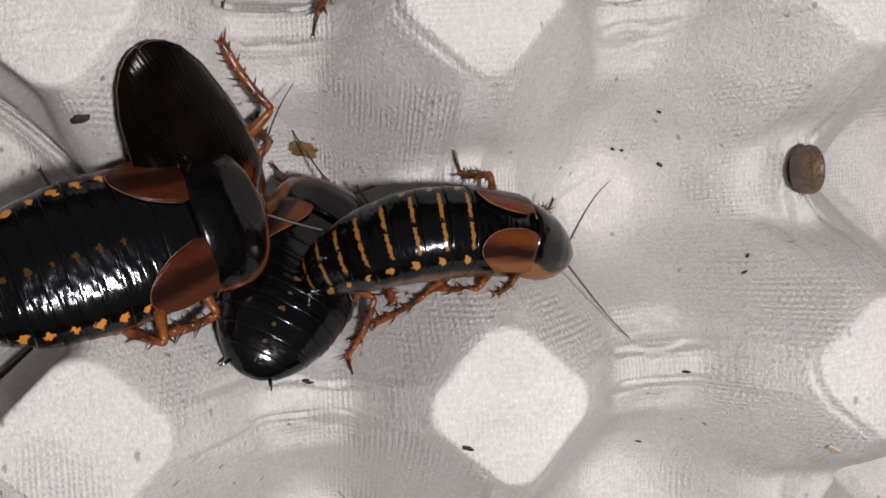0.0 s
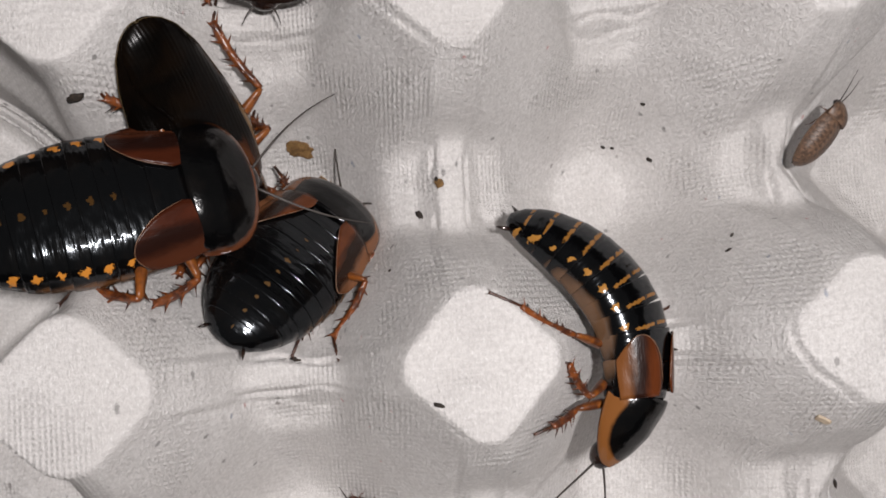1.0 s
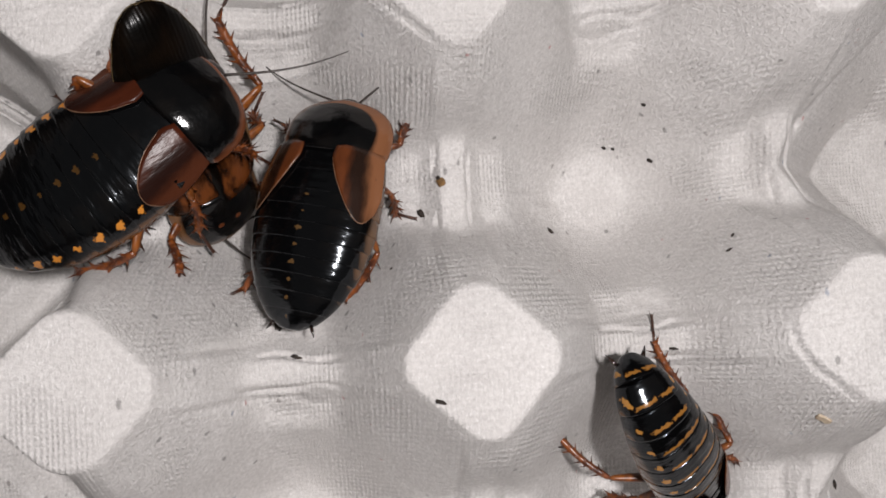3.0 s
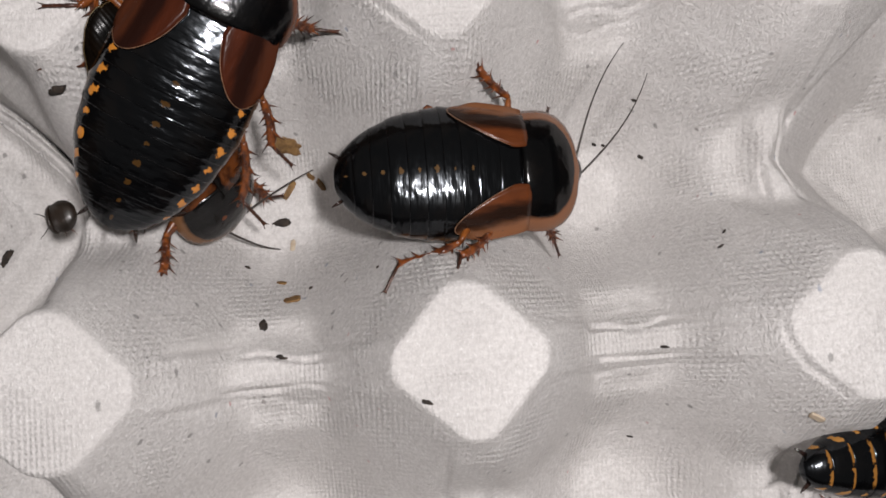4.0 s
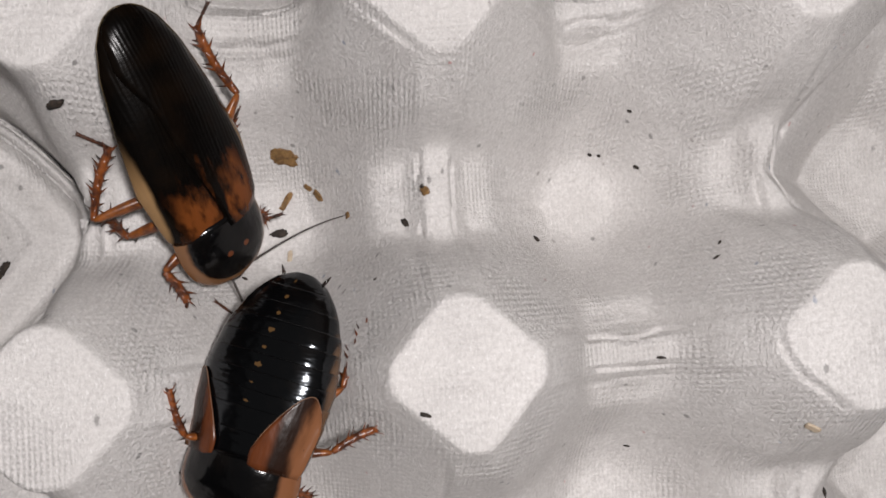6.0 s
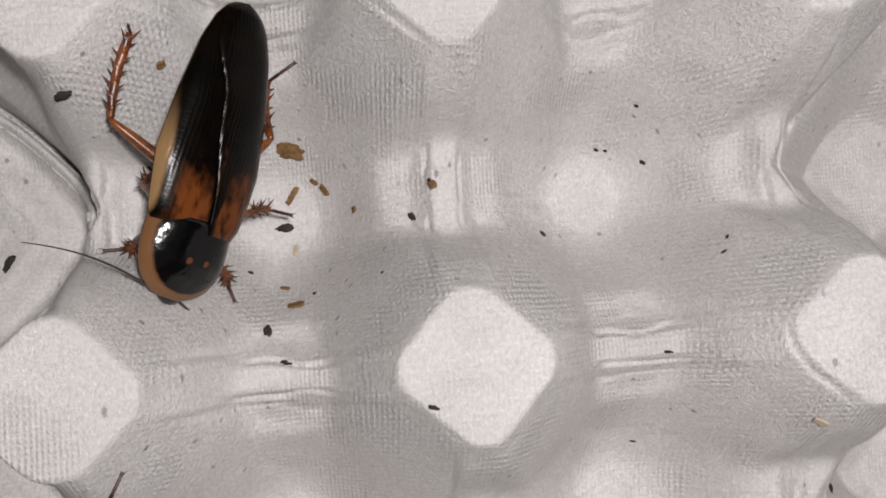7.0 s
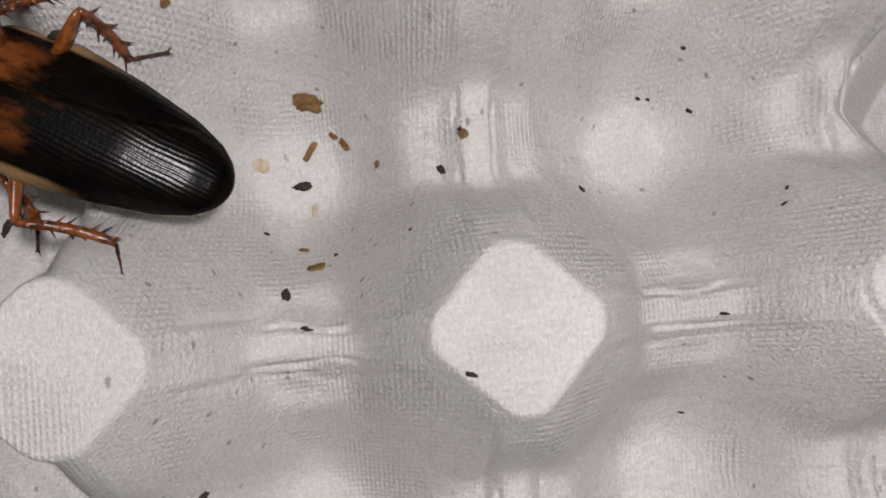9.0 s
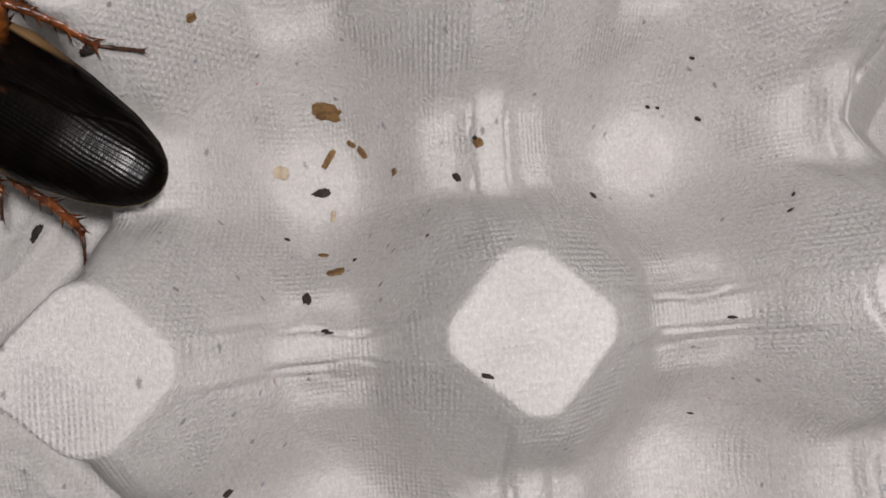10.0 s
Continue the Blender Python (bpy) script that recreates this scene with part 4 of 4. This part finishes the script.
# ---- what moves: millimetres; seconds, tail, middle, nose, lean ----
ROACH_ROWS = {
    'female': [
        (0, (-63.9, 16.0, 45.1), (-44.5, 21.1, 39.2), (-25.0, 26.3, 33.3), 6),
        (0.5, (-65.0, 17.7, 45.3), (-45.2, 21.2, 39.3), (-25.4, 24.7, 33.3), 6),
        (0.8, (-65.0, 17.7, 45.3), (-45.2, 21.2, 39.3), (-25.4, 24.7, 33.3), 6),
        (0.9, (-63.8, 18.4, 44.9), (-43.8, 22.2, 39.6), (-23.8, 26.0, 34.4), 6),
        (1, (-63.7, 18.4, 44.8), (-43.7, 22.4, 39.6), (-23.8, 26.3, 34.4), 6),
        (1.5, (-64.7, 17.6, 43.7), (-44.7, 22.2, 39.1), (-24.8, 26.7, 34.5), 6),
        (2, (-63.0, 19.4, 38.7), (-44.2, 24.8, 35.2), (-25.7, 30.1, 33.7), 2),
        (2.5, (-66.8, 19.6, 34.1), (-46.3, 26.4, 37.1), (-29.3, 37.9, 36.1), 2),
        (2.7, (-67.0, 20.0, 34.2), (-46.1, 26.8, 38.7), (-29.6, 39.4, 37.2), 2),
        (3.8, (-44.4, 14.5, 36.2), (-33.2, 31.0, 42.7), (-22.0, 47.5, 49.2), -9),
        (4.2, (-41.6, 21.3, 39.3), (-30.5, 38.3, 44.8), (-19.4, 55.2, 50.4), -18),
        (4.5, (-36.1, 22.0, 40.4), (-28.2, 40.7, 45.6), (-20.2, 59.5, 50.8), -18),
        (5, (-35.2, 29.3, 41.4), (-28.4, 48.4, 46.7), (-21.6, 67.6, 52.0), -18),
        (5.5, (-32.7, 28.7, 42.5), (-27.9, 48.7, 46.6), (-23.1, 68.7, 50.8), -18),
        (5.7, (-33.8, 29.3, 42.5), (-28.8, 49.3, 46.6), (-23.8, 69.3, 50.8), -18),
        (6.3, (-32.6, 84.3, 49.9), (-27.6, 104.3, 49.9), (-22.6, 124.3, 51.2), 0),
        (6.8, (-32.6, 139.3, 49.9), (-27.6, 159.3, 49.9), (-22.6, 179.3, 51.2), 0),
    ],
    'male': [
        (0, (-38.8, 43.0, 46.0), (-34.9, 31.1, 31.5), (-30.9, 19.1, 17.0), 26),
        (0.5, (-38.5, 42.9, 46.0), (-34.7, 31.1, 31.5), (-30.9, 19.2, 17.0), 26),
        (0.8, (-38.5, 42.9, 46.0), (-34.7, 31.1, 31.5), (-30.9, 19.2, 17.0), 26),
        (0.9, (-37.6, 43.1, 45.0), (-34.2, 31.9, 30.5), (-30.8, 20.8, 16.0), 26),
        (1, (-37.6, 43.2, 45.0), (-34.2, 32.0, 30.5), (-30.8, 20.8, 16.0), 26),
        (1.5, (-37.0, 44.9, 47.0), (-34.0, 33.0, 31.5), (-31.0, 21.1, 16.0), 26),
        (2, (-37.6, 45.0, 47.0), (-34.6, 33.1, 32.0), (-31.7, 21.1, 17.0), 26),
        (2.5, (-37.7, 44.4, 47.0), (-35.2, 32.7, 32.0), (-32.8, 21.0, 17.0), 26),
        (2.7, (-37.2, 44.7, 47.0), (-35.2, 32.7, 32.5), (-33.1, 20.7, 18.0), 26),
        (3.8, (-39.5, 43.0, 47.0), (-35.0, 32.2, 32.5), (-30.5, 21.4, 18.0), 26),
        (4.2, (-38.8, 43.5, 47.0), (-34.3, 32.7, 32.5), (-29.8, 22.0, 18.0), 26),
        (4.5, (-40.2, 43.6, 47.0), (-34.9, 32.6, 32.5), (-29.5, 21.8, 18.0), 28),
        (5, (-39.2, 44.9, 48.0), (-33.2, 31.8, 34.0), (-27.4, 18.7, 20.0), 28),
        (5.2, (-40.0, 44.8, 47.0), (-33.6, 30.3, 34.5), (-27.4, 15.9, 22.0), 28),
        (5.5, (-39.8, 44.9, 47.0), (-33.3, 30.4, 34.5), (-27.0, 16.1, 22.0), 28),
        (5.7, (-39.6, 45.3, 47.0), (-33.4, 30.9, 34.5), (-27.4, 16.6, 22.0), 28),
        (6.8, (-29.1, 48.8, 41.1), (-30.6, 29.7, 34.5), (-31.6, 10.3, 28.0), 52),
        (7, (-24.2, 49.9, 34.0), (-30.7, 30.1, 33.5), (-36.9, 10.0, 33.0), 52),
        (7.1, (-18.4, 43.9, 31.0), (-30.5, 28.3, 33.5), (-42.5, 12.6, 36.0), 16),
        (7.3, (-15.1, 35.0, 25.0), (-32.0, 27.1, 30.0), (-48.8, 19.3, 35.0), 0),
        (7.5, (-16.2, 26.7, 22.0), (-34.1, 26.6, 29.0), (-51.9, 26.5, 36.0), 0),
        (7.7, (-15.1, 28.6, 26.0), (-33.5, 28.1, 33.0), (-51.9, 27.7, 40.0), 0),
        (8, (-23.0, 21.9, 29.0), (-41.5, 25.2, 36.5), (-60.0, 28.6, 44.1), -10),
        (8.5, (-27.6, 19.8, 34.0), (-45.7, 26.8, 38.7), (-64.6, 34.2, 43.4), -8),
        (9, (-28.1, 17.4, 36.0), (-45.8, 26.9, 38.0), (-65.4, 37.4, 40.0), -3),
        (9.5, (-35.9, 16.9, 36.0), (-52.6, 28.7, 38.0), (-70.4, 41.2, 40.0), 0),
        (10, (-38.2, 19.4, 36.0), (-55.2, 31.0, 38.0), (-73.8, 43.8, 40.0), 0),
    ],
    'dark': [
        (0, (-30.5, 4.8, 36.0), (-23.6, 16.1, 27.0), (-16.6, 27.3, 18.0), 0),
        (0.5, (-34.6, 6.8, 34.0), (-24.2, 16.2, 26.5), (-14.0, 25.6, 19.0), 0),
        (0.8, (-34.8, 7.6, 35.0), (-24.5, 16.8, 27.0), (-14.8, 26.4, 19.0), 0),
        (0.9, (-30.6, 6.2, 35.0), (-22.9, 14.8, 27.0), (-15.1, 23.4, 19.0), 0),
        (1, (-30.4, 6.5, 35.0), (-22.9, 15.1, 27.0), (-15.4, 23.7, 19.0), 0),
        (1.2, (-22.5, 5.7, 39.0), (-21.7, 16.3, 27.0), (-20.8, 26.9, 15.0), 0),
        (1.5, (-16.1, 7.6, 40.0), (-21.0, 17.0, 27.0), (-26.0, 26.5, 14.0), 0),
        (2, (-17.3, 5.3, 39.0), (-20.8, 17.2, 28.0), (-24.2, 29.0, 17.0), 0),
        (2.2, (-20.7, 4.4, 38.0), (-20.8, 17.7, 29.5), (-21.0, 31.1, 21.0), 15),
        (2.5, (-22.7, 2.6, 35.0), (-21.2, 18.3, 30.5), (-19.7, 34.1, 26.0), 38),
        (2.7, (-23.6, 4.5, 33.0), (-21.2, 21.2, 31.0), (-18.7, 38.0, 29.0), 30),
        (3.8, (-20.3, 15.7, 36.0), (-6.2, 18.5, 37.0), (7.8, 21.4, 38.0), -5),
        (4, (-14.5, 23.7, 37.0), (1.2, 23.5, 36.0), (17.0, 23.2, 35.0), 0),
        (4.2, (-8.9, 25.9, 35.0), (5.4, 24.9, 30.0), (19.7, 23.9, 25.0), 5),
        (4.5, (-7.1, 30.9, 39.0), (6.4, 25.6, 32.5), (19.4, 17.6, 26.0), 24),
        (4.7, (0.6, 32.8, 36.0), (11.2, 21.8, 34.5), (19.0, 8.6, 34.0), 50),
        (4.9, (7.6, 29.6, 29.0), (12.0, 20.0, 33.5), (15.2, 10.0, 39.0), 50),
        (5, (13.0, 23.4, 21.0), (9.2, 17.4, 32.5), (5.2, 11.6, 44.0), -6),
        (5.2, (10.0, 21.9, 29.0), (-4.0, 19.5, 34.0), (-16.9, 6.0, 37.0), -25),
        (5.3, (3.0, 24.0, 35.0), (-11.4, 15.2, 37.0), (-21.6, -0.2, 37.5), -46),
        (5.5, (-3.7, 20.9, 39.0), (-15.0, 8.6, 38.5), (-26.3, -3.7, 38.0), -42),
        (5.7, (-17.6, 16.9, 35.0), (-21.6, 2.2, 35.5), (-25.5, -12.5, 36.0), -25),
        (6.8, (-25.8, -6.3, 35.0), (-38.0, -15.2, 38.4), (-50.2, -24.1, 41.8), 0),
        (7, (-41.7, -20.1, 34.0), (-47.6, -26.7, 37.0), (-53.6, -33.3, 40.0), 0),
        (7.1, (-44.1, -22.9, 36.0), (-49.6, -29.2, 39.5), (-55.0, -35.5, 43.0), 0),
        (7.5, (-51.3, -18.8, 37.0), (-62.4, -26.0, 34.5), (-73.4, -33.2, 32.0), 0),
        (8, (-81.3, -58.8, 50.0), (-92.4, -66.0, 50.0), (-103.4, -73.2, 50.0), 0),
    ],
    'striped': [
        (0, (-22.7, 15.4, 31.0), (-6.1, 20.4, 37.0), (11.9, 16.3, 30.0), 22),
        (0.3, (-19.0, 17.0, 31.0), (-0.6, 19.9, 34.0), (16.6, 11.3, 29.0), 22),
        (0.5, (-16.9, 18.1, 31.0), (4.1, 18.9, 32.5), (21.2, 4.9, 31.0), 22),
        (0.7, (-5.9, 21.5, 31.0), (11.8, 14.2, 35.5), (22.6, -3.5, 34.0), 22),
        (0.8, (-0.8, 20.8, 32.0), (14.7, 11.6, 37.0), (21.2, -8.3, 34.0), 34),
        (0.9, (4.5, 21.1, 32.0), (18.6, 8.2, 35.5), (16.2, -12.8, 35.0), 42),
        (1, (5.2, 19.1, 32.0), (19.5, 3.7, 35.5), (14.4, -15.4, 35.0), 42),
        (1.2, (20.5, 10.6, 29.0), (17.3, -4.8, 38.5), (8.8, -20.1, 30.0), 32),
        (1.5, (21.7, 11.2, 29.0), (17.0, -4.9, 35.5), (9.7, -21.0, 27.0), 25),
        (1.8, (19.0, 10.8, 32.0), (17.5, -4.3, 37.0), (11.7, -20.9, 24.0), 22),
        (2, (15.5, 10.0, 37.0), (18.7, -3.2, 35.5), (22.4, -19.9, 18.0), 15),
        (2.2, (16.1, 5.8, 39.0), (18.8, -5.9, 37.0), (24.3, -20.1, 17.0), 12),
        (2.5, (16.5, 2.2, 39.0), (17.4, -7.9, 37.0), (24.6, -22.9, 15.0), 12),
        (2.7, (16.9, 0.9, 39.0), (18.3, -9.2, 35.5), (27.2, -24.8, 15.0), 10),
        (3.8, (29.8, -17.8, 41.0), (48.4, -19.3, 34.5), (67.0, -20.9, 28.1), 0),
        (4, (41.0, -17.2, 38.0), (59.6, -17.0, 32.0), (78.2, -16.8, 26.0), 0),
        (4.2, (46.3, -20.9, 37.0), (64.9, -19.7, 30.6), (83.5, -18.5, 24.1), 0),
        (4.5, (45.0, -20.4, 36.0), (63.6, -20.1, 29.5), (82.2, -19.8, 23.0), 0),
        (5, (54.0, -27.0, 42.0), (71.8, -27.7, 36.0), (89.5, -28.5, 30.0), 0),
        (5.6, (94.0, -47.0, 50.0), (111.8, -47.7, 50.0), (129.5, -48.5, 50.0), 0),
    ],
    'small': [
        (0, (46.6, 25.6, 34.2), (47.4, 25.6, 29.5), (48.2, 25.6, 24.8), 0),
        (0.2, (46.0, 24.0, 33.0), (47.6, 25.8, 29.5), (49.2, 27.6, 26.0), 0),
        (0.5, (46.8, 21.7, 29.0), (48.4, 26.2, 29.5), (49.9, 30.8, 30.0), -62),
        (0.8, (48.0, 24.6, 28.0), (48.9, 28.5, 30.5), (49.7, 32.5, 33.0), -62),
        (0.9, (48.6, 23.2, 28.0), (51.5, 27.2, 29.5), (54.4, 31.1, 31.0), -62),
        (1, (48.3, 23.7, 28.0), (51.5, 27.4, 29.5), (54.7, 31.2, 31.0), -62),
        (1.5, (51.3, 28.9, 28.0), (53.6, 31.8, 33.0), (55.9, 34.8, 38.0), -62),
        (2, (52.4, 32.8, 36.0), (53.9, 35.5, 39.5), (55.4, 38.3, 43.0), -62),
        (2.5, (56.8, 38.9, 39.0), (57.0, 41.5, 43.3), (57.3, 44.0, 47.6), -62),
        (3, (68.8, 58.9, 50.0), (69.0, 61.5, 50.0), (69.3, 64.0, 50.0), -62),
    ],
    'brown': [
        (1.2, (-13.3, -21.3, 13.8), (-15.7, -20.9, 11.9), (-18.1, -20.4, 10.0), 0),
        (1.5, (-14.2, -19.7, 15.0), (-16.8, -19.0, 13.0), (-19.5, -18.4, 11.0), 0),
        (2, (-18.8, -18.7, 11.0), (-21.9, -17.3, 9.5), (-25.1, -15.9, 8.0), 0),
        (2.5, (-25.0, -19.0, 6.0), (-27.5, -19.6, 7.5), (-30.0, -20.2, 9.0), 0),
        (2.7, (-26.0, -19.7, 6.0), (-28.4, -20.0, 8.0), (-30.8, -20.3, 10.0), 0),
        (3.3, (-32.0, -44.7, 50.0), (-34.4, -45.0, 50.0), (-36.8, -45.3, 50.0), 0),
    ],
    'speck': [
        (3.8, (-47.4, 22.4, 29.0), (-49.0, 22.1, 28.5), (-50.6, 21.7, 28.0), 0),
        (4.2, (-49.6, 24.0, 28.0), (-51.3, 23.7, 27.0), (-53.0, 23.4, 26.0), 0),
        (4.5, (-57.4, 24.6, 12.0), (-59.2, 23.9, 11.5), (-61.0, 23.3, 11.0), 0),
        (5, (-60.5, 25.1, 9.0), (-62.4, 24.4, 8.0), (-64.3, 23.8, 7.0), 0),
        (5.2, (-62.0, 24.8, 7.0), (-63.8, 24.2, 6.5), (-65.7, 23.6, 6.0), 0),
        (5.7, (-61.9, 24.8, 7.0), (-63.7, 24.1, 6.5), (-65.5, 23.5, 6.0), 0),
        (6.6, (-83.9, 32.8, 50.0), (-85.7, 32.1, 50.0), (-87.5, 31.5, 50.0), 0),
    ],
    'peeker': [
        (0, (-16.4, 82.1, 27.0), (-18.6, 66.9, 33.0), (-20.7, 51.7, 39.0), 0),
        (0.6, (-16.2, 82.9, 27.0), (-18.4, 67.5, 33.0), (-20.6, 52.1, 39.0), 0),
        (0.8, (-18.8, 79.1, 28.3), (-20.7, 63.4, 33.2), (-22.6, 47.8, 38.0), 0),
        (0.9, (-17.9, 78.5, 31.4), (-19.7, 62.2, 33.2), (-21.5, 45.9, 35.0), 0),
        (1, (-19.0, 81.5, 33.1), (-21.3, 65.1, 33.5), (-23.6, 48.8, 34.0), 0),
        (1.2, (-18.9, 87.8, 32.0), (-21.6, 71.7, 31.0), (-24.3, 55.5, 30.0), 0),
        (1.8, (-18.9, 132.8, 50.0), (-21.6, 116.7, 50.0), (-24.3, 100.5, 50.0), 0),
    ],
}

# where some feet stand: side (1 left, -1 right) and pair (0 front) to seconds, x, y in millimetres
FEET = {
    'female': {
        (-1, 1): ((0, -40.8, 7.4), (0.8, -40.8, 7.6), (0.9, -40.4, 7.2), (1.5, -40.9, 7.2), (2, -34.9, 7.9), (2.5, -34.8, 7.8), (2.7, -36.6, 14.8),),
        (-1, 2): ((0, -50.9, 11.7), (0.8, -51.5, 11.8), (0.9, -51.5, 11.5), (1.5, -52.3, 11.4), (2, -52.7, 11.8), (2.7, -52.3, 11.7),),
        (1, 1): ((0, -52.1, 30.8), (0.8, -51.9, 31.0), (2.7, -51.2, 36.2), (3.8, -50.7, 35.7),),
        (1, 2): ((3.8, -49.5, 32.4), (4.2, -45.0, 44.2), (4.5, -46.1, 38.4),),
    },
    'male': {
        (1, 2): ((0, -30.4, 51.1), (0.8, -30.3, 51.3), (0.9, -30.2, 52.4), (1.5, -30.1, 52.7), (2, -30.1, 52.5), (2.7, -29.7, 52.6),),
        (1, 1): ((0, -26.4, 41.0), (0.8, -26.5, 40.7), (0.9, -26.3, 40.8), (1.5, -26.4, 40.7), (2, -26.2, 40.9), (2.7, -25.9, 41.0),),
        (-1, 2): ((0, -46.3, 35.5), (0.8, -46.2, 35.5), (0.9, -46.0, 35.6), (1.5, -46.4, 35.7), (2, -46.3, 35.7), (2.7, -45.8, 35.6), (4.2, -46.1, 35.8), (4.5, -46.0, 35.7), (5, -46.0, 35.7), (5.5, -46.2, 35.5), (5.7, -46.2, 35.7), (6.8, -38.5, 47.5), (7.05, -39.0, 48.0), (7.2, -34.0, 45.5), (7.5, -24.6, 42.1), (7.7, -25.2, 43.2), (8, -30.9, 41.4), (8.5, -35.9, 37.9), (9, -36.1, 36.7), (9.5, -39.5, 36.5), (10, -40.4, 36.5),),
        (-1, 1): ((4.2, -43.7, 24.6), (4.5, -43.7, 24.4), (5, -43.8, 24.8), (5.5, -44.2, 23.3), (5.7, -48.4, 25.6), (6.8, -47.5, 25.5), (7.1, -38.6, 35.9), (7.5, -36.4, 39.4),),
        (-1, 0): ((5, -36.9, 22.6), (5.5, -36.9, 17.8), (5.7, -37.1, 18.2), (6.8, -44.0, 17.5), (7.1, -47.6, 19.2),),
        (1, 0): ((6.8, -29.0, 10.0), (7, -30.0, 11.0), (7.5, -35.8, 14.7),),
    },
    'dark': {
        (-1, 1): ((0.5, -24.5, 0.6), (0.8, -25.0, 1.2), (0.9, -24.3, 0.9), (1, -24.4, 0.9), (2, -7.0, 16.4), (2.5, -7.5, 19.5), (2.7, -7.1, 19.9), (4.2, -0.4, 15.6), (4.5, 0.3, 15.8),),
        (-1, 0): ((0.5, -16.9, 12.5), (0.8, -16.4, 13.2), (1, -14.6, 10.3), (2.5, -11.4, 31.4), (2.7, -10.8, 32.3),),
        (-1, 2): ((2.5, -9.2, 11.6), (2.7, -16.2, 5.5), (3.8, -21.6, 7.9), (6.8, -33.1, 0.9), (7.1, -42.7, -7.8),),
        (1, 2): ((3.8, -7.0, 35.1), (5.5, 4.9, 12.9), (5.7, -7.6, 14.3),),
        (1, 1): ((5.2, -7.8, 2.0), (5.5, -8.8, 5.2),),
        (1, 0): ((5.5, -13.1, -4.0),),
    },
    'striped': {
        (-1, 2): ((0, -18.5, 6.3), (0.5, -9.8, 8.3), (0.8, -5.1, 12.1), (1, 1.3, 8.5), (1.5, 4.7, 2.5), (2, 6.4, 0.4),),
        (-1, 1): ((0, -15.6, 9.8), (0.5, -1.6, 11.1), (1, 7.6, 0.3), (1.5, 5.7, -6.5), (2, 5.1, -10.1), (2.5, 4.9, -9.6),),
        (-1, 0): ((0, -5.4, 8.9), (0.5, 12.7, 2.4), (1, 3.5, -9.7), (1.5, -1.0, -13.9), (2, 3.9, -11.9), (2.5, 7.9, -20.0),),
    },
    'peeker': {
        (1, 0): ((0, -19.6, 45.9), (0.6, -19.5, 46.2),),
    },
}


def motions():
    drive(female, ROACH_ROWS["female"], FEET["female"])
    drive(male, ROACH_ROWS["male"], FEET["male"], aim=((0, 32, -32), (2.7, 78, 38), (5.7, 70, 30), (6.7, 62, -92), (7.1, 60, -88), (7.5, 30, -34), (10, 30, -30)))
    drive(dark, ROACH_ROWS["dark"], FEET["dark"], aim=((0, 32, -32), (1.9, 40, -40), (2.4, 80, -80), (2.8, 65, -60), (3.6, 66, 52), (4.3, 66, 52), (5.0, 35, -35)))
    drive(striped, ROACH_ROWS["striped"], FEET["striped"])
    drive(small, ROACH_ROWS["small"])
    drive(brown, ROACH_ROWS["brown"])
    drive(speck, ROACH_ROWS["speck"])
    drive(peeker, ROACH_ROWS["peeker"], FEET["peeker"])


motions()
